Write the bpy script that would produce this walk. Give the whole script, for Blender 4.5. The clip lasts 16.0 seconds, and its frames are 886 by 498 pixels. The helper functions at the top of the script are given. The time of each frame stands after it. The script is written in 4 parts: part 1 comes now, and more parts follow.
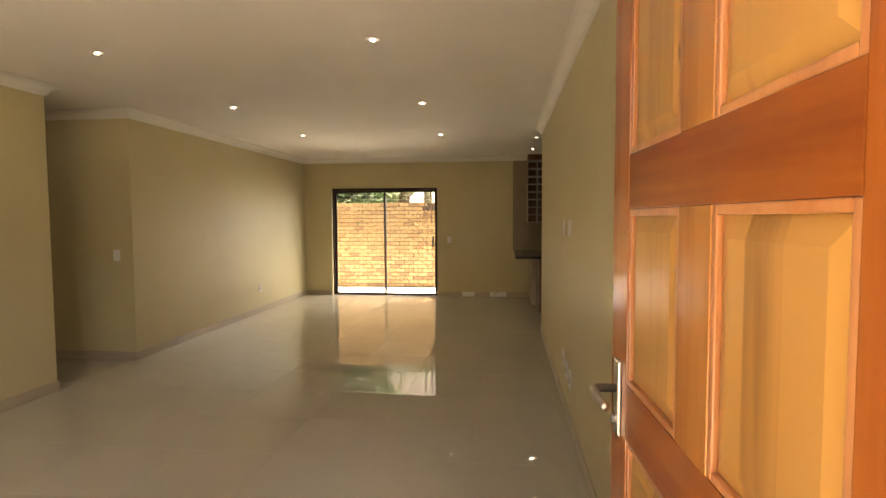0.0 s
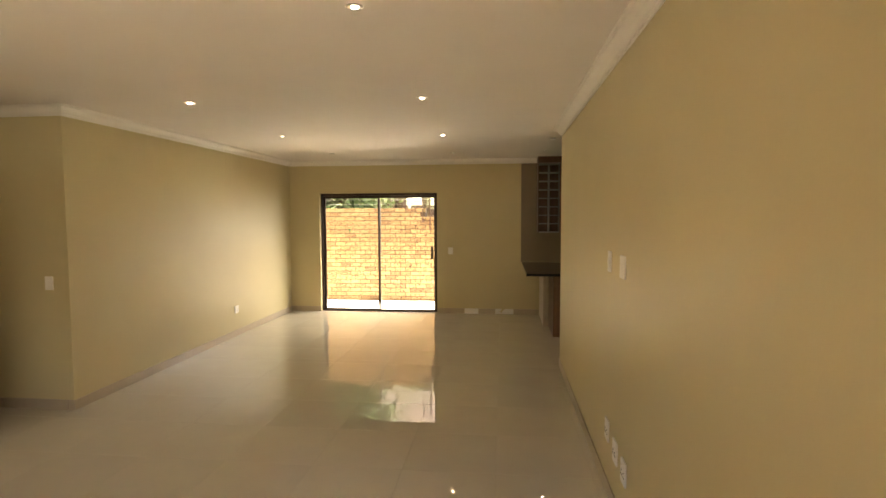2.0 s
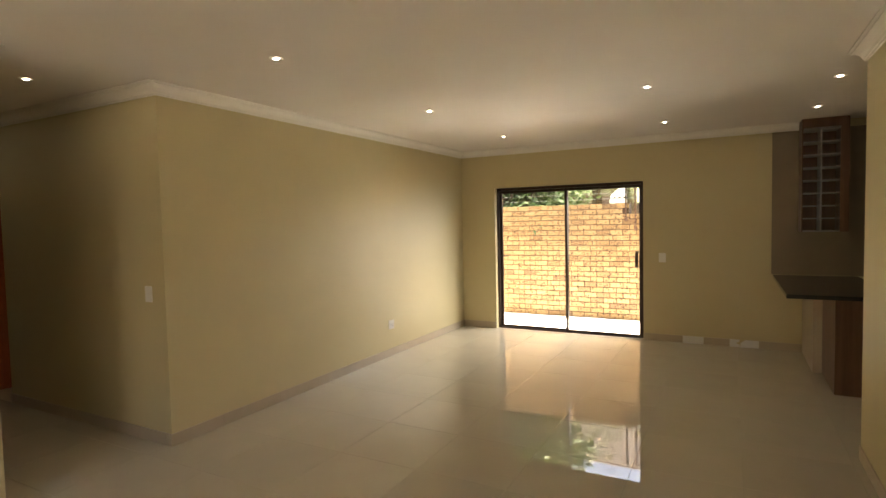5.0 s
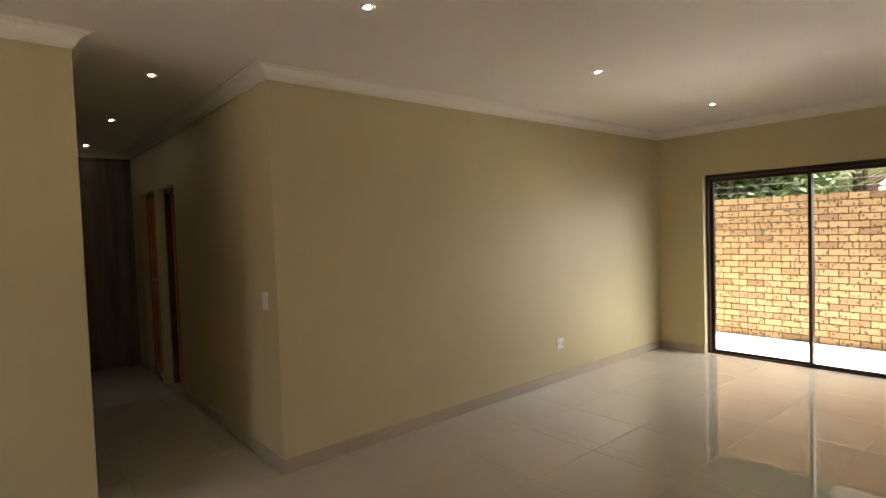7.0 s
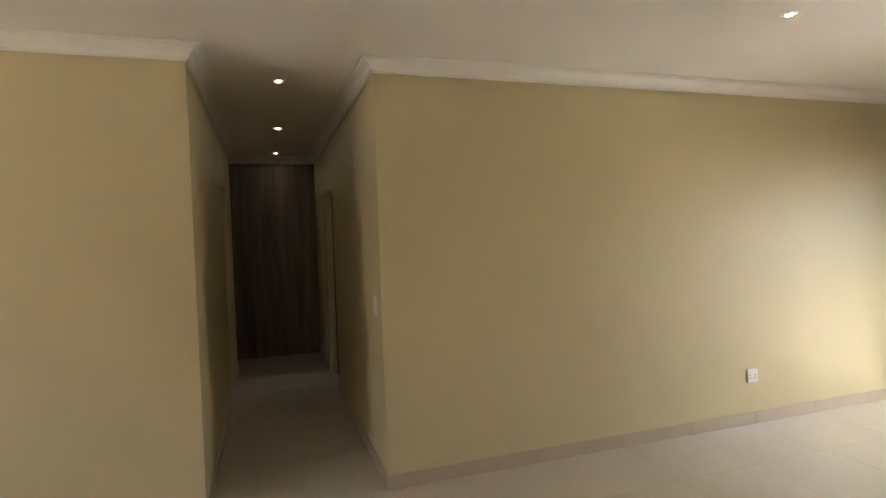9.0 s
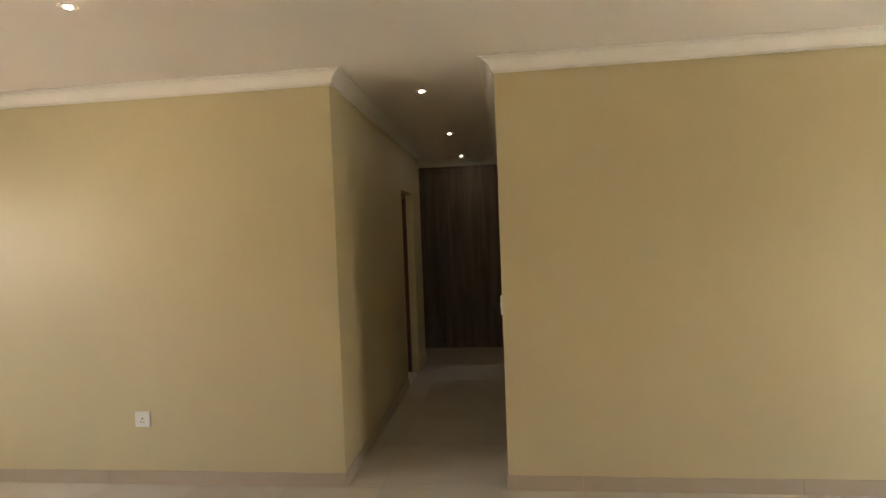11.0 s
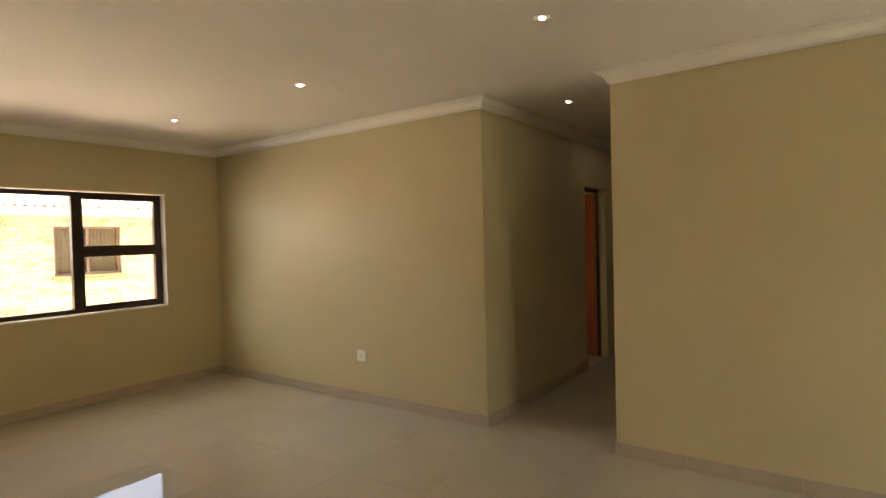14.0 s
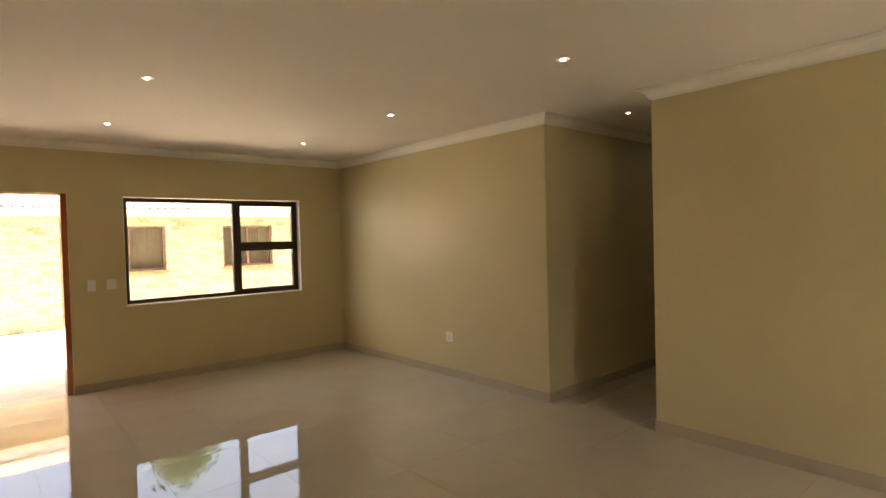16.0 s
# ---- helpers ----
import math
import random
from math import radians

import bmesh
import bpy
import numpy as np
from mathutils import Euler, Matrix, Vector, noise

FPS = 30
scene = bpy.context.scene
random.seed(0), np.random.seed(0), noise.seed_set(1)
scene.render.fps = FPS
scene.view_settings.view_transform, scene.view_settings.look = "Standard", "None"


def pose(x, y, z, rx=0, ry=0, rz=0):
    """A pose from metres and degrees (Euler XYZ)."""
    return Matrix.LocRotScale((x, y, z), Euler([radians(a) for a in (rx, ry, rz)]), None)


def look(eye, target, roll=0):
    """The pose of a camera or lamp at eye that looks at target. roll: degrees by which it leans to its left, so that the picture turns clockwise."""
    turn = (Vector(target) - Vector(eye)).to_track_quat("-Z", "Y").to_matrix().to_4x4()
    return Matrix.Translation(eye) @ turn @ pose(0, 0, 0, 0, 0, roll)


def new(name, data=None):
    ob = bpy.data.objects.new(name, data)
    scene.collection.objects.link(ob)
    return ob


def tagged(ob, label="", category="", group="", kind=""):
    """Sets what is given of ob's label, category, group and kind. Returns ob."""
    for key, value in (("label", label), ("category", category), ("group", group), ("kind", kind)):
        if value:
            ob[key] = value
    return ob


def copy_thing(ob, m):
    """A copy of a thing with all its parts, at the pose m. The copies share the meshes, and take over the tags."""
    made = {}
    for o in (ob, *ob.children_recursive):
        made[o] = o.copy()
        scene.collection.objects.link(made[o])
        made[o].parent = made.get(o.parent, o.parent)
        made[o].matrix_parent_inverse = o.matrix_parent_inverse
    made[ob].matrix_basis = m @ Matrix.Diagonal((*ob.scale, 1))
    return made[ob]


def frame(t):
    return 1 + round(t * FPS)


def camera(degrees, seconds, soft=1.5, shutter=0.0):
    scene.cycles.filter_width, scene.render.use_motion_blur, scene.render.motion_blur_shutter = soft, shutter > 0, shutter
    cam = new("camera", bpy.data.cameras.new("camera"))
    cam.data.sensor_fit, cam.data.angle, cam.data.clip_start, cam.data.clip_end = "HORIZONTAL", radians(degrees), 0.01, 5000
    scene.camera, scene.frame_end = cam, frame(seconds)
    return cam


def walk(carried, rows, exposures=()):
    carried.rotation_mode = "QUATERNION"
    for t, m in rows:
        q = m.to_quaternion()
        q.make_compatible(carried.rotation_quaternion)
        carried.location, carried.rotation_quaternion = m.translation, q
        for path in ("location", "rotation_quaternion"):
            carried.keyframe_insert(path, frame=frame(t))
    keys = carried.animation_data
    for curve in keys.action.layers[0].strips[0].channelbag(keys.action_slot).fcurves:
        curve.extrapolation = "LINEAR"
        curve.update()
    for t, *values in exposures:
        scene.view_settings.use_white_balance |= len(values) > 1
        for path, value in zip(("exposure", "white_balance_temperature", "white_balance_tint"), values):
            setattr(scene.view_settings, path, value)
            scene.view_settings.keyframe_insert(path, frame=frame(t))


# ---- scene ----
cam = camera(78.8, 16.0)
PATH = [
    (0, (0.697, 1.355, 1.521), (0.465, 3.338, 1.405), -0.3),
    (0.5, (0.667, 1.575, 1.559), (0.44, 3.559, 1.438), -0.2),
    (1, (0.581, 1.819, 1.616), (0.36, 3.803, 1.494), -0.0),
    (1.5, (0.548, 2.075, 1.668), (0.329, 4.06, 1.554), -0.2),
    (2, (0.511, 2.377, 1.727), (0.292, 4.361, 1.599), -0.2),
    (2.5, (0.495, 2.662, 1.718), (0.245, 4.642, 1.59), -0.1),
    (3, (0.433, 2.966, 1.714), (0.125, 4.938, 1.586), -0.1),
    (5.5, (0.382, 4.459, 1.604), (-0.764, 6.096, 1.512), -1.7),
    (6, (0.333, 4.732, 1.588), (-0.992, 6.228, 1.505), -2.0),
    (6.5, (0.239, 5.012, 1.592), (-1.193, 6.406, 1.511), -2.0),
    (7, (0.125, 5.248, 1.584), (-1.398, 6.542, 1.509), -2.0),
    (7.5, (0.051, 5.476, 1.584), (-1.574, 6.64, 1.512), -1.8),
    (8, (0.01, 5.64, 1.586), (-1.712, 6.656, 1.513), -1.8),
    (8.5, (0.014, 5.804, 1.59), (-1.818, 6.604, 1.529), -1.8),
    (9, (0.018, 6.028, 1.599), (-1.882, 6.649, 1.537), -1.9),
    (11.5, (0.151, 6.876, 1.596), (-1.798, 6.431, 1.546), -1.9),
    (12, (0.235, 7.048, 1.591), (-1.66, 6.413, 1.536), -1.6),
    (12.5, (0.302, 7.261, 1.557), (-1.533, 6.466, 1.522), -1.7),
    (13, (0.337, 7.477, 1.549), (-1.426, 6.533, 1.515), -1.6),
    (13.5, (0.419, 7.684, 1.551), (-1.274, 6.62, 1.514), -1.5),
    (14, (0.482, 7.892, 1.555), (-1.15, 6.737, 1.513), -1.5),
    (14.5, (0.547, 8.123, 1.556), (-1.011, 6.87, 1.513), -1.5),
    (15, (0.629, 8.333, 1.545), (-0.841, 6.978, 1.502), -1.4),
    (15.5, (0.71, 8.556, 1.559), (-0.691, 7.129, 1.514), -1.4),
    (16, (0.728, 8.798, 1.573), (-0.579, 7.285, 1.527), -1.5),
]
walk(cam, [(t, look(eye, target, roll)) for t, eye, target, roll in PATH],
     exposures=[(0.0, 3.24, 7900, 10), (1.0, 3.46, 8000, 10), (1.5, 3.58, 8100, 10), (3.0, 3.50, 8100, 10), (6.0, 3.22, 6950, 10), (7.0, 3.02, 6700, 11), (8.0, 3.26, 6450, 11), (9.0, 3.56, 6350, 11), (11.5, 3.84, 6900, 10), (12.5, 3.80, 7100, 10), (14.5, 3.27, 7600, 10), (16.0, 3.22, 7800, 10)])

# ---- world, sun, exposure ----
world = bpy.data.worlds.new("sky_world")
scene.world = world
world.use_nodes = True
sky = world.node_tree.nodes.new("ShaderNodeTexSky")
sky.sky_type = "NISHITA"
sky.sun_disc = False
sky.sun_elevation, sky.sun_rotation = radians(84), radians(0)
sky.dust_density, sky.air_density = 6.0, 0.6
world.node_tree.links.new(sky.outputs[0], world.node_tree.nodes["Background"].inputs[0])
world.node_tree.nodes["Background"].inputs[1].default_value = 0.15
sun = new("sun", bpy.data.lights.new("sun", "SUN"))
sun.data.energy, sun.data.angle, sun.data.color = 5.0, radians(0.6), (1.0, 0.95, 0.88)
sun.matrix_world = look((0, 0, 20), (-0.1, -1.0, 10.05))


def opening_light(name, eye, target, w, h, watts, spread):
    """An area lamp added outside an opening, slanting in to stand in for sky light."""
    d = bpy.data.lights.new(name, "AREA")
    d.shape, d.size, d.size_y, d.energy, d.spread = "RECTANGLE", w, h, watts, radians(spread)
    d.color = (0.97, 0.97, 1.0)
    new(name, d).matrix_world = look(eye, target)


# fill lamps added to brighten the floor and west wall near the openings
opening_light("sliding_door_fill", (-1.15, 12.55, 1.45), (-2.55, 11.45, 0.0), 1.5, 1.3, 4.3, 104)
opening_light("window_fill", (-1.1, 1.15, 1.75), (-3.2, 2.65, 0.75), 1.5, 0.8, 1.35, 108)

# ---- plan, metres ----
WEST, EAST, SOUTH, NORTH = -3.265, 1.163, 1.95, 11.685
CEIL, CORN = 2.67, 0.085
HALL_S, HALL_N, HALL_W, LOBBY_X, LOBBY_S = 5.645, 6.69, -7.55, -6.80, 4.6
EAST_END = 8.54


# ---- materials ----
def mat(name, color, rough=0.5, metal=0.0, vary=0.06, scale=3.0, bump=0.0, bump_scale=60.0, random_piece=0.0, coat=0.0, spec=0.5):
    m = bpy.data.materials.new(name)
    m.use_nodes = True
    nt = m.node_tree
    b = nt.nodes["Principled BSDF"]
    b.inputs["Roughness"].default_value = rough
    b.inputs["Metallic"].default_value = metal
    b.inputs["Coat Weight"].default_value = coat
    b.inputs["Specular IOR Level"].default_value = spec
    co = nt.nodes.new("ShaderNodeTexCoord")
    big = nt.nodes.new("ShaderNodeTexNoise")
    big.inputs["Scale"].default_value, big.inputs["Detail"].default_value = scale, 6
    nt.links.new(co.outputs["Object"], big.inputs["Vector"])
    fac = nt.nodes.new("ShaderNodeMapRange")
    fac.inputs["To Min"].default_value, fac.inputs["To Max"].default_value = 1 - vary, 1 + vary
    fac.inputs["From Min"].default_value, fac.inputs["From Max"].default_value = 0.3, 0.7
    nt.links.new(big.outputs["Fac"], fac.inputs["Value"])
    value = fac.outputs["Result"]
    if random_piece:
        info = nt.nodes.new("ShaderNodeObjectInfo")
        r = nt.nodes.new("ShaderNodeMapRange")
        r.inputs["To Min"].default_value, r.inputs["To Max"].default_value = 1 - random_piece, 1 + random_piece
        nt.links.new(info.outputs["Random"], r.inputs["Value"])
        mul = nt.nodes.new("ShaderNodeMath")
        mul.operation = "MULTIPLY"
        nt.links.new(value, mul.inputs[0])
        nt.links.new(r.outputs["Result"], mul.inputs[1])
        value = mul.outputs[0]
    mix = nt.nodes.new("ShaderNodeVectorMath")
    mix.operation = "SCALE"
    mix.inputs[0].default_value = color
    nt.links.new(value, mix.inputs["Scale"])
    nt.links.new(mix.outputs[0], b.inputs["Base Color"])
    if bump:
        fine = nt.nodes.new("ShaderNodeTexNoise")
        fine.inputs["Scale"].default_value, fine.inputs["Detail"].default_value = bump_scale, 8
        nt.links.new(co.outputs["Object"], fine.inputs["Vector"])
        bn = nt.nodes.new("ShaderNodeBump")
        bn.inputs["Strength"].default_value, bn.inputs["Distance"].default_value = bump, 0.004
        nt.links.new(fine.outputs["Fac"], bn.inputs["Height"])
        nt.links.new(bn.outputs[0], b.inputs["Normal"])
    return m


def wood(name, dark, light, rough, stretch, knots=True, staves=0.0, axis=2, per_piece=0.1):
    """Wood grain running along one axis of the object."""
    m = bpy.data.materials.new(name)
    m.use_nodes = True
    nt = m.node_tree
    b = nt.nodes["Principled BSDF"]
    b.inputs["Roughness"].default_value = rough
    co = nt.nodes.new("ShaderNodeTexCoord")
    mp = nt.nodes.new("ShaderNodeMapping")
    s = [stretch, stretch, stretch]
    s[axis] = stretch * 0.06
    mp.inputs["Scale"].default_value = s
    nt.links.new(co.outputs["Object"], mp.inputs["Vector"])
    n1 = nt.nodes.new("ShaderNodeTexNoise")
    n1.inputs["Scale"].default_value, n1.inputs["Detail"].default_value, n1.inputs["Distortion"].default_value = 1.0, 7, 0.7
    nt.links.new(mp.outputs[0], n1.inputs["Vector"])
    n2 = nt.nodes.new("ShaderNodeTexNoise")
    n2.inputs["Scale"].default_value, n2.inputs["Detail"].default_value = 7.0, 4
    nt.links.new(mp.outputs[0], n2.inputs["Vector"])
    add = nt.nodes.new("ShaderNodeMath")
    add.operation = "MULTIPLY_ADD"
    add.inputs[1].default_value = 0.35
    nt.links.new(n2.outputs["Fac"], add.inputs[0])
    nt.links.new(n1.outputs["Fac"], add.inputs[2])
    info = nt.nodes.new("ShaderNodeObjectInfo")
    add2 = nt.nodes.new("ShaderNodeMath")
    add2.operation = "MULTIPLY_ADD"
    add2.inputs[1].default_value = per_piece
    nt.links.new(info.outputs["Random"], add2.inputs[0])
    nt.links.new(add.outputs[0], add2.inputs[2])
    if staves:
        sep = nt.nodes.new("ShaderNodeSeparateXYZ")
        nt.links.new(co.outputs["Object"], sep.inputs[0])
        sn = nt.nodes.new("ShaderNodeMath")
        sn.operation, sn.inputs[1].default_value = "SNAP", 0.083
        nt.links.new(sep.outputs[0], sn.inputs[0])
        off = nt.nodes.new("ShaderNodeMath")
        off.operation = "MULTIPLY_ADD"
        off.inputs[1].default_value = 37.0
        nt.links.new(info.outputs["Random"], off.inputs[0])
        nt.links.new(sn.outputs[0], off.inputs[2])
        wn2 = nt.nodes.new("ShaderNodeTexWhiteNoise")
        wn2.noise_dimensions = "1D"
        nt.links.new(off.outputs[0], wn2.inputs["W"])
        add3 = nt.nodes.new("ShaderNodeMath")
        add3.operation = "MULTIPLY_ADD"
        add3.inputs[1].default_value = staves
        nt.links.new(wn2.outputs["Value"], add3.inputs[0])
        nt.links.new(add2.outputs[0], add3.inputs[2])
        add2 = add3
    ramp = nt.nodes.new("ShaderNodeValToRGB")
    ramp.color_ramp.elements[0].position, ramp.color_ramp.elements[0].color = 0.42, (*dark, 1)
    ramp.color_ramp.elements[1].position, ramp.color_ramp.elements[1].color = 0.88, (*light, 1)
    nt.links.new(add2.outputs[0], ramp.inputs[0])
    col = ramp.outputs[0]
    if knots:
        vo = nt.nodes.new("ShaderNodeTexVoronoi")
        vo.inputs["Scale"].default_value = 4.5
        mp2 = nt.nodes.new("ShaderNodeMapping")
        s2 = [1.6, 1.6, 1.6]
        s2[axis] = 0.7
        mp2.inputs["Scale"].default_value = s2
        nt.links.new(co.outputs["Object"], mp2.inputs["Vector"])
        nt.links.new(mp2.outputs[0], vo.inputs["Vector"])
        r2 = nt.nodes.new("ShaderNodeValToRGB")
        r2.color_ramp.elements[0].position, r2.color_ramp.elements[0].color = 0.03, (0.25, 0.16, 0.1, 1)
        r2.color_ramp.elements[1].position, r2.color_ramp.elements[1].color = 0.07, (1, 1, 1, 1)
        nt.links.new(vo.outputs["Distance"], r2.inputs[0])
        mx = nt.nodes.new("ShaderNodeMix")
        mx.data_type, mx.blend_type = "RGBA", "MULTIPLY"
        mx.inputs[0].default_value = 1.0
        nt.links.new(col, mx.inputs[6])
        nt.links.new(r2.outputs[0], mx.inputs[7])
        col = mx.outputs[2]
    nt.links.new(col, b.inputs["Base Color"])
    bn = nt.nodes.new("ShaderNodeBump")
    bn.inputs["Strength"].default_value, bn.inputs["Distance"].default_value = 0.25, 0.002
    nt.links.new(add.outputs[0], bn.inputs["Height"])
    nt.links.new(bn.outputs[0], b.inputs["Normal"])
    return m


def brick_mat(name, base, spot):
    """Yellow face brick with burnt spots; every piece differs."""
    m = bpy.data.materials.new(name)
    m.use_nodes = True
    nt = m.node_tree
    b = nt.nodes["Principled BSDF"]
    b.inputs["Roughness"].default_value = 0.85
    geo = nt.nodes.new("ShaderNodeNewGeometry")
    info = nt.nodes.new("ShaderNodeObjectInfo")
    rnd = nt.nodes.new("ShaderNodeMath")
    rnd.operation = "ADD"
    nt.links.new(geo.outputs["Random Per Island"], rnd.inputs[0])
    nt.links.new(info.outputs["Random"], rnd.inputs[1])
    fr = nt.nodes.new("ShaderNodeMath")
    fr.operation = "FRACT"
    nt.links.new(rnd.outputs[0], fr.inputs[0])
    tone = nt.nodes.new("ShaderNodeValToRGB")
    tone.color_ramp.elements[0].color = (base[0] * 0.60, base[1] * 0.53, base[2] * 0.52, 1)
    tone.color_ramp.elements[1].color = (base[0] * 1.12, base[1] * 1.12, base[2] * 1.1, 1)
    e = tone.color_ramp.elements.new(0.18)
    e.color = (base[0] * 0.92, base[1] * 0.86, base[2] * 0.8, 1)
    nt.links.new(fr.outputs[0], tone.inputs[0])
    vo = nt.nodes.new("ShaderNodeTexVoronoi")
    vo.inputs["Scale"].default_value = 19.0
    vo.inputs["Randomness"].default_value = 0.9
    nt.links.new(geo.outputs["Position"], vo.inputs["Vector"])
    nz = nt.nodes.new("ShaderNodeTexNoise")
    nz.inputs["Scale"].default_value, nz.inputs["Detail"].default_value = 55.0, 5
    nt.links.new(geo.outputs["Position"], nz.inputs["Vector"])
    sm = nt.nodes.new("ShaderNodeMath")
    sm.operation = "MULTIPLY_ADD"
    sm.inputs[1].default_value = 0.35
    nt.links.new(nz.outputs["Fac"], sm.inputs[0])
    nt.links.new(vo.outputs["Distance"], sm.inputs[2])
    rp = nt.nodes.new("ShaderNodeValToRGB")
    rp.color_ramp.elements[0].position, rp.color_ramp.elements[0].color = 0.34, (1, 1, 1, 1)
    rp.color_ramp.elements[1].position, rp.color_ramp.elements[1].color = 0.53, (0, 0, 0, 1)
    nt.links.new(sm.outputs[0], rp.inputs[0])
    mx = nt.nodes.new("ShaderNodeMix")
    mx.data_type = "RGBA"
    nt.links.new(rp.outputs[0], mx.inputs[0])
    nt.links.new(tone.outputs[0], mx.inputs[6])
    mx.inputs[7].default_value = (*spot, 1)
    nt.links.new(mx.outputs[2], b.inputs["Base Color"])
    bn = nt.nodes.new("ShaderNodeBump")
    bn.inputs["Strength"].default_value, bn.inputs["Distance"].default_value = 0.6, 0.004
    nt.links.new(nz.outputs["Fac"], bn.inputs["Height"])
    nt.links.new(bn.outputs[0], b.inputs["Normal"])
    return m


def glass_mat(name):
    m = bpy.data.materials.new(name)
    m.use_nodes = True
    nt = m.node_tree
    out = nt.nodes["Material Output"]
    tr = nt.nodes.new("ShaderNodeBsdfTransparent")
    tr.inputs[0].default_value = (0.96, 0.97, 0.96, 1)
    gl = nt.nodes.new("ShaderNodeBsdfGlossy")
    gl.inputs["Roughness"].default_value = 0.01
    fr = nt.nodes.new("ShaderNodeFresnel")
    fr.inputs[0].default_value = 1.35
    mx = nt.nodes.new("ShaderNodeMixShader")
    nt.links.new(fr.outputs[0], mx.inputs[0])
    nt.links.new(tr.outputs[0], mx.inputs[1])
    nt.links.new(gl.outputs[0], mx.inputs[2])
    nt.links.new(mx.outputs[0], out.inputs[0])
    return m


def glow_mat(name, color, strength):
    m = bpy.data.materials.new(name)
    m.use_nodes = True
    b = m.node_tree.nodes["Principled BSDF"]
    b.inputs["Emission Color"].default_value = (*color, 1)
    b.inputs["Emission Strength"].default_value = strength
    return m


PAINT = mat("khaki_wall_paint", (0.60, 0.520, 0.308), 0.46, vary=0.03, scale=1.2, bump=0.08, bump_scale=90, spec=0.44)
WHITE = mat("white_ceiling_paint", (0.80, 0.75, 0.70), 0.75, vary=0.02, scale=1.5, bump=0.05, bump_scale=70)
CORNICE = mat("white_cornice_paint", (0.82, 0.79, 0.74), 0.6, vary=0.02, scale=4)
TILE = mat("polished_porcelain", (0.58, 0.53, 0.43), 0.0, vary=0.035, scale=2.2, random_piece=0.025, spec=0.95)
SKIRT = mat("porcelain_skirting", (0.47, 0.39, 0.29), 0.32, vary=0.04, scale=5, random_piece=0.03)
# white that stands in for daylight reflected by the glossy skirting
GLINT = mat("white_skirting_glint", (0.82, 0.80, 0.76), 0.15, vary=0.03, scale=6)
GROUT = mat("grey_grout", (0.45, 0.40, 0.325), 0.9, vary=0.1, scale=20)
BRONZE = mat("bronze_aluminium", (0.045, 0.028, 0.020), 0.38, metal=0.3, vary=0.1, scale=10)
SILVER = mat("brushed_steel", (0.55, 0.53, 0.50), 0.3, metal=1.0, vary=0.05, scale=30)
PLASTIC = mat("white_plastic", (0.80, 0.78, 0.74), 0.35, vary=0.01, scale=10)
DARKHOLE = mat("dark_socket_hole", (0.03, 0.03, 0.03), 0.6, vary=0.05)
PINE = wood("varnished_light_meranti", (0.175, 0.066, 0.013), (0.47, 0.245, 0.066), 0.3, 9.0, staves=0.34, per_piece=0.04)
STILE = wood("varnished_red_meranti", (0.215, 0.048, 0.008), (0.37, 0.112, 0.022), 0.26, 10.0, knots=False)
RAIL = wood("varnished_red_meranti_rail", (0.205, 0.045, 0.008), (0.335, 0.100, 0.019), 0.26, 10.0, knots=False, axis=0)
MUNTIN = wood("varnished_orange_meranti", (0.22, 0.066, 0.011), (0.44, 0.175, 0.036), 0.27, 10.0, knots=False)
MOULD = wood("varnished_pink_bead", (0.34, 0.115, 0.035), (0.52, 0.23, 0.09), 0.3, 12.0, knots=False)
REDDOOR = wood("red_brown_door", (0.32, 0.060, 0.022), (0.50, 0.125, 0.045), 0.35, 10.0, knots=False)
FRAMEW = wood("dark_door_frame", (0.045, 0.018, 0.010), (0.10, 0.04, 0.02), 0.4, 10.0, knots=False)
WARD = wood("dark_grey_oak_laminate", (0.062, 0.045, 0.034), (0.20, 0.150, 0.116), 0.42, 12.0, knots=False)
CABW = wood("brown_kitchen_laminate", (0.10, 0.045, 0.022), (0.19, 0.095, 0.05), 0.35, 10.0, knots=False)
GRANITE = mat("dark_granite", (0.035, 0.033, 0.034), 0.08, vary=0.6, scale=180)
SPLASH = mat("glossy_beige_tile", (0.27, 0.215, 0.15), 0.08, vary=0.05, scale=3)
RACKB = mat("grey_rack_board", (0.36, 0.33, 0.31), 0.5, vary=0.05)
BRICK = brick_mat("yellow_face_brick", (0.262, 0.178, 0.092), (0.050, 0.022, 0.014))
MORTAR = mat("brown_mortar", (0.048, 0.027, 0.016), 0.95, vary=0.2, scale=30, bump=0.4)
PAVE = mat("pale_concrete_paving", (0.80, 0.79, 0.76), 0.85, vary=0.06, scale=4, bump=0.3)
DRIVE = mat("grey_brown_paver", (0.42, 0.37, 0.31), 0.85, vary=0.15, scale=5, bump=0.4)
SOIL = mat("dry_garden_ground", (0.22, 0.19, 0.11), 0.95, vary=0.3, scale=2, bump=0.6, bump_scale=25)
LEAF = mat("green_leaves", (0.10, 0.17, 0.048), 0.4, vary=0.45, scale=9)
PALM = mat("palm_fronds", (0.16, 0.20, 0.09), 0.4, vary=0.3, scale=6)
BARK = mat("grey_brown_bark", (0.10, 0.07, 0.045), 0.9, vary=0.3, scale=12, bump=0.8, bump_scale=20)
RENDERW = mat("painted_fascia", (0.75, 0.72, 0.66), 0.6, vary=0.05)
ROOF = mat("concrete_roof_tile", (0.50, 0.44, 0.38), 0.8, vary=0.12, scale=3, bump=0.3)
BROWNROOF = mat("brown_roof_tile", (0.060, 0.034, 0.024), 0.8, vary=0.15, scale=3, bump=0.3)
WINFRAME = mat("brown_window_steel", (0.13, 0.075, 0.05), 0.5, vary=0.1)
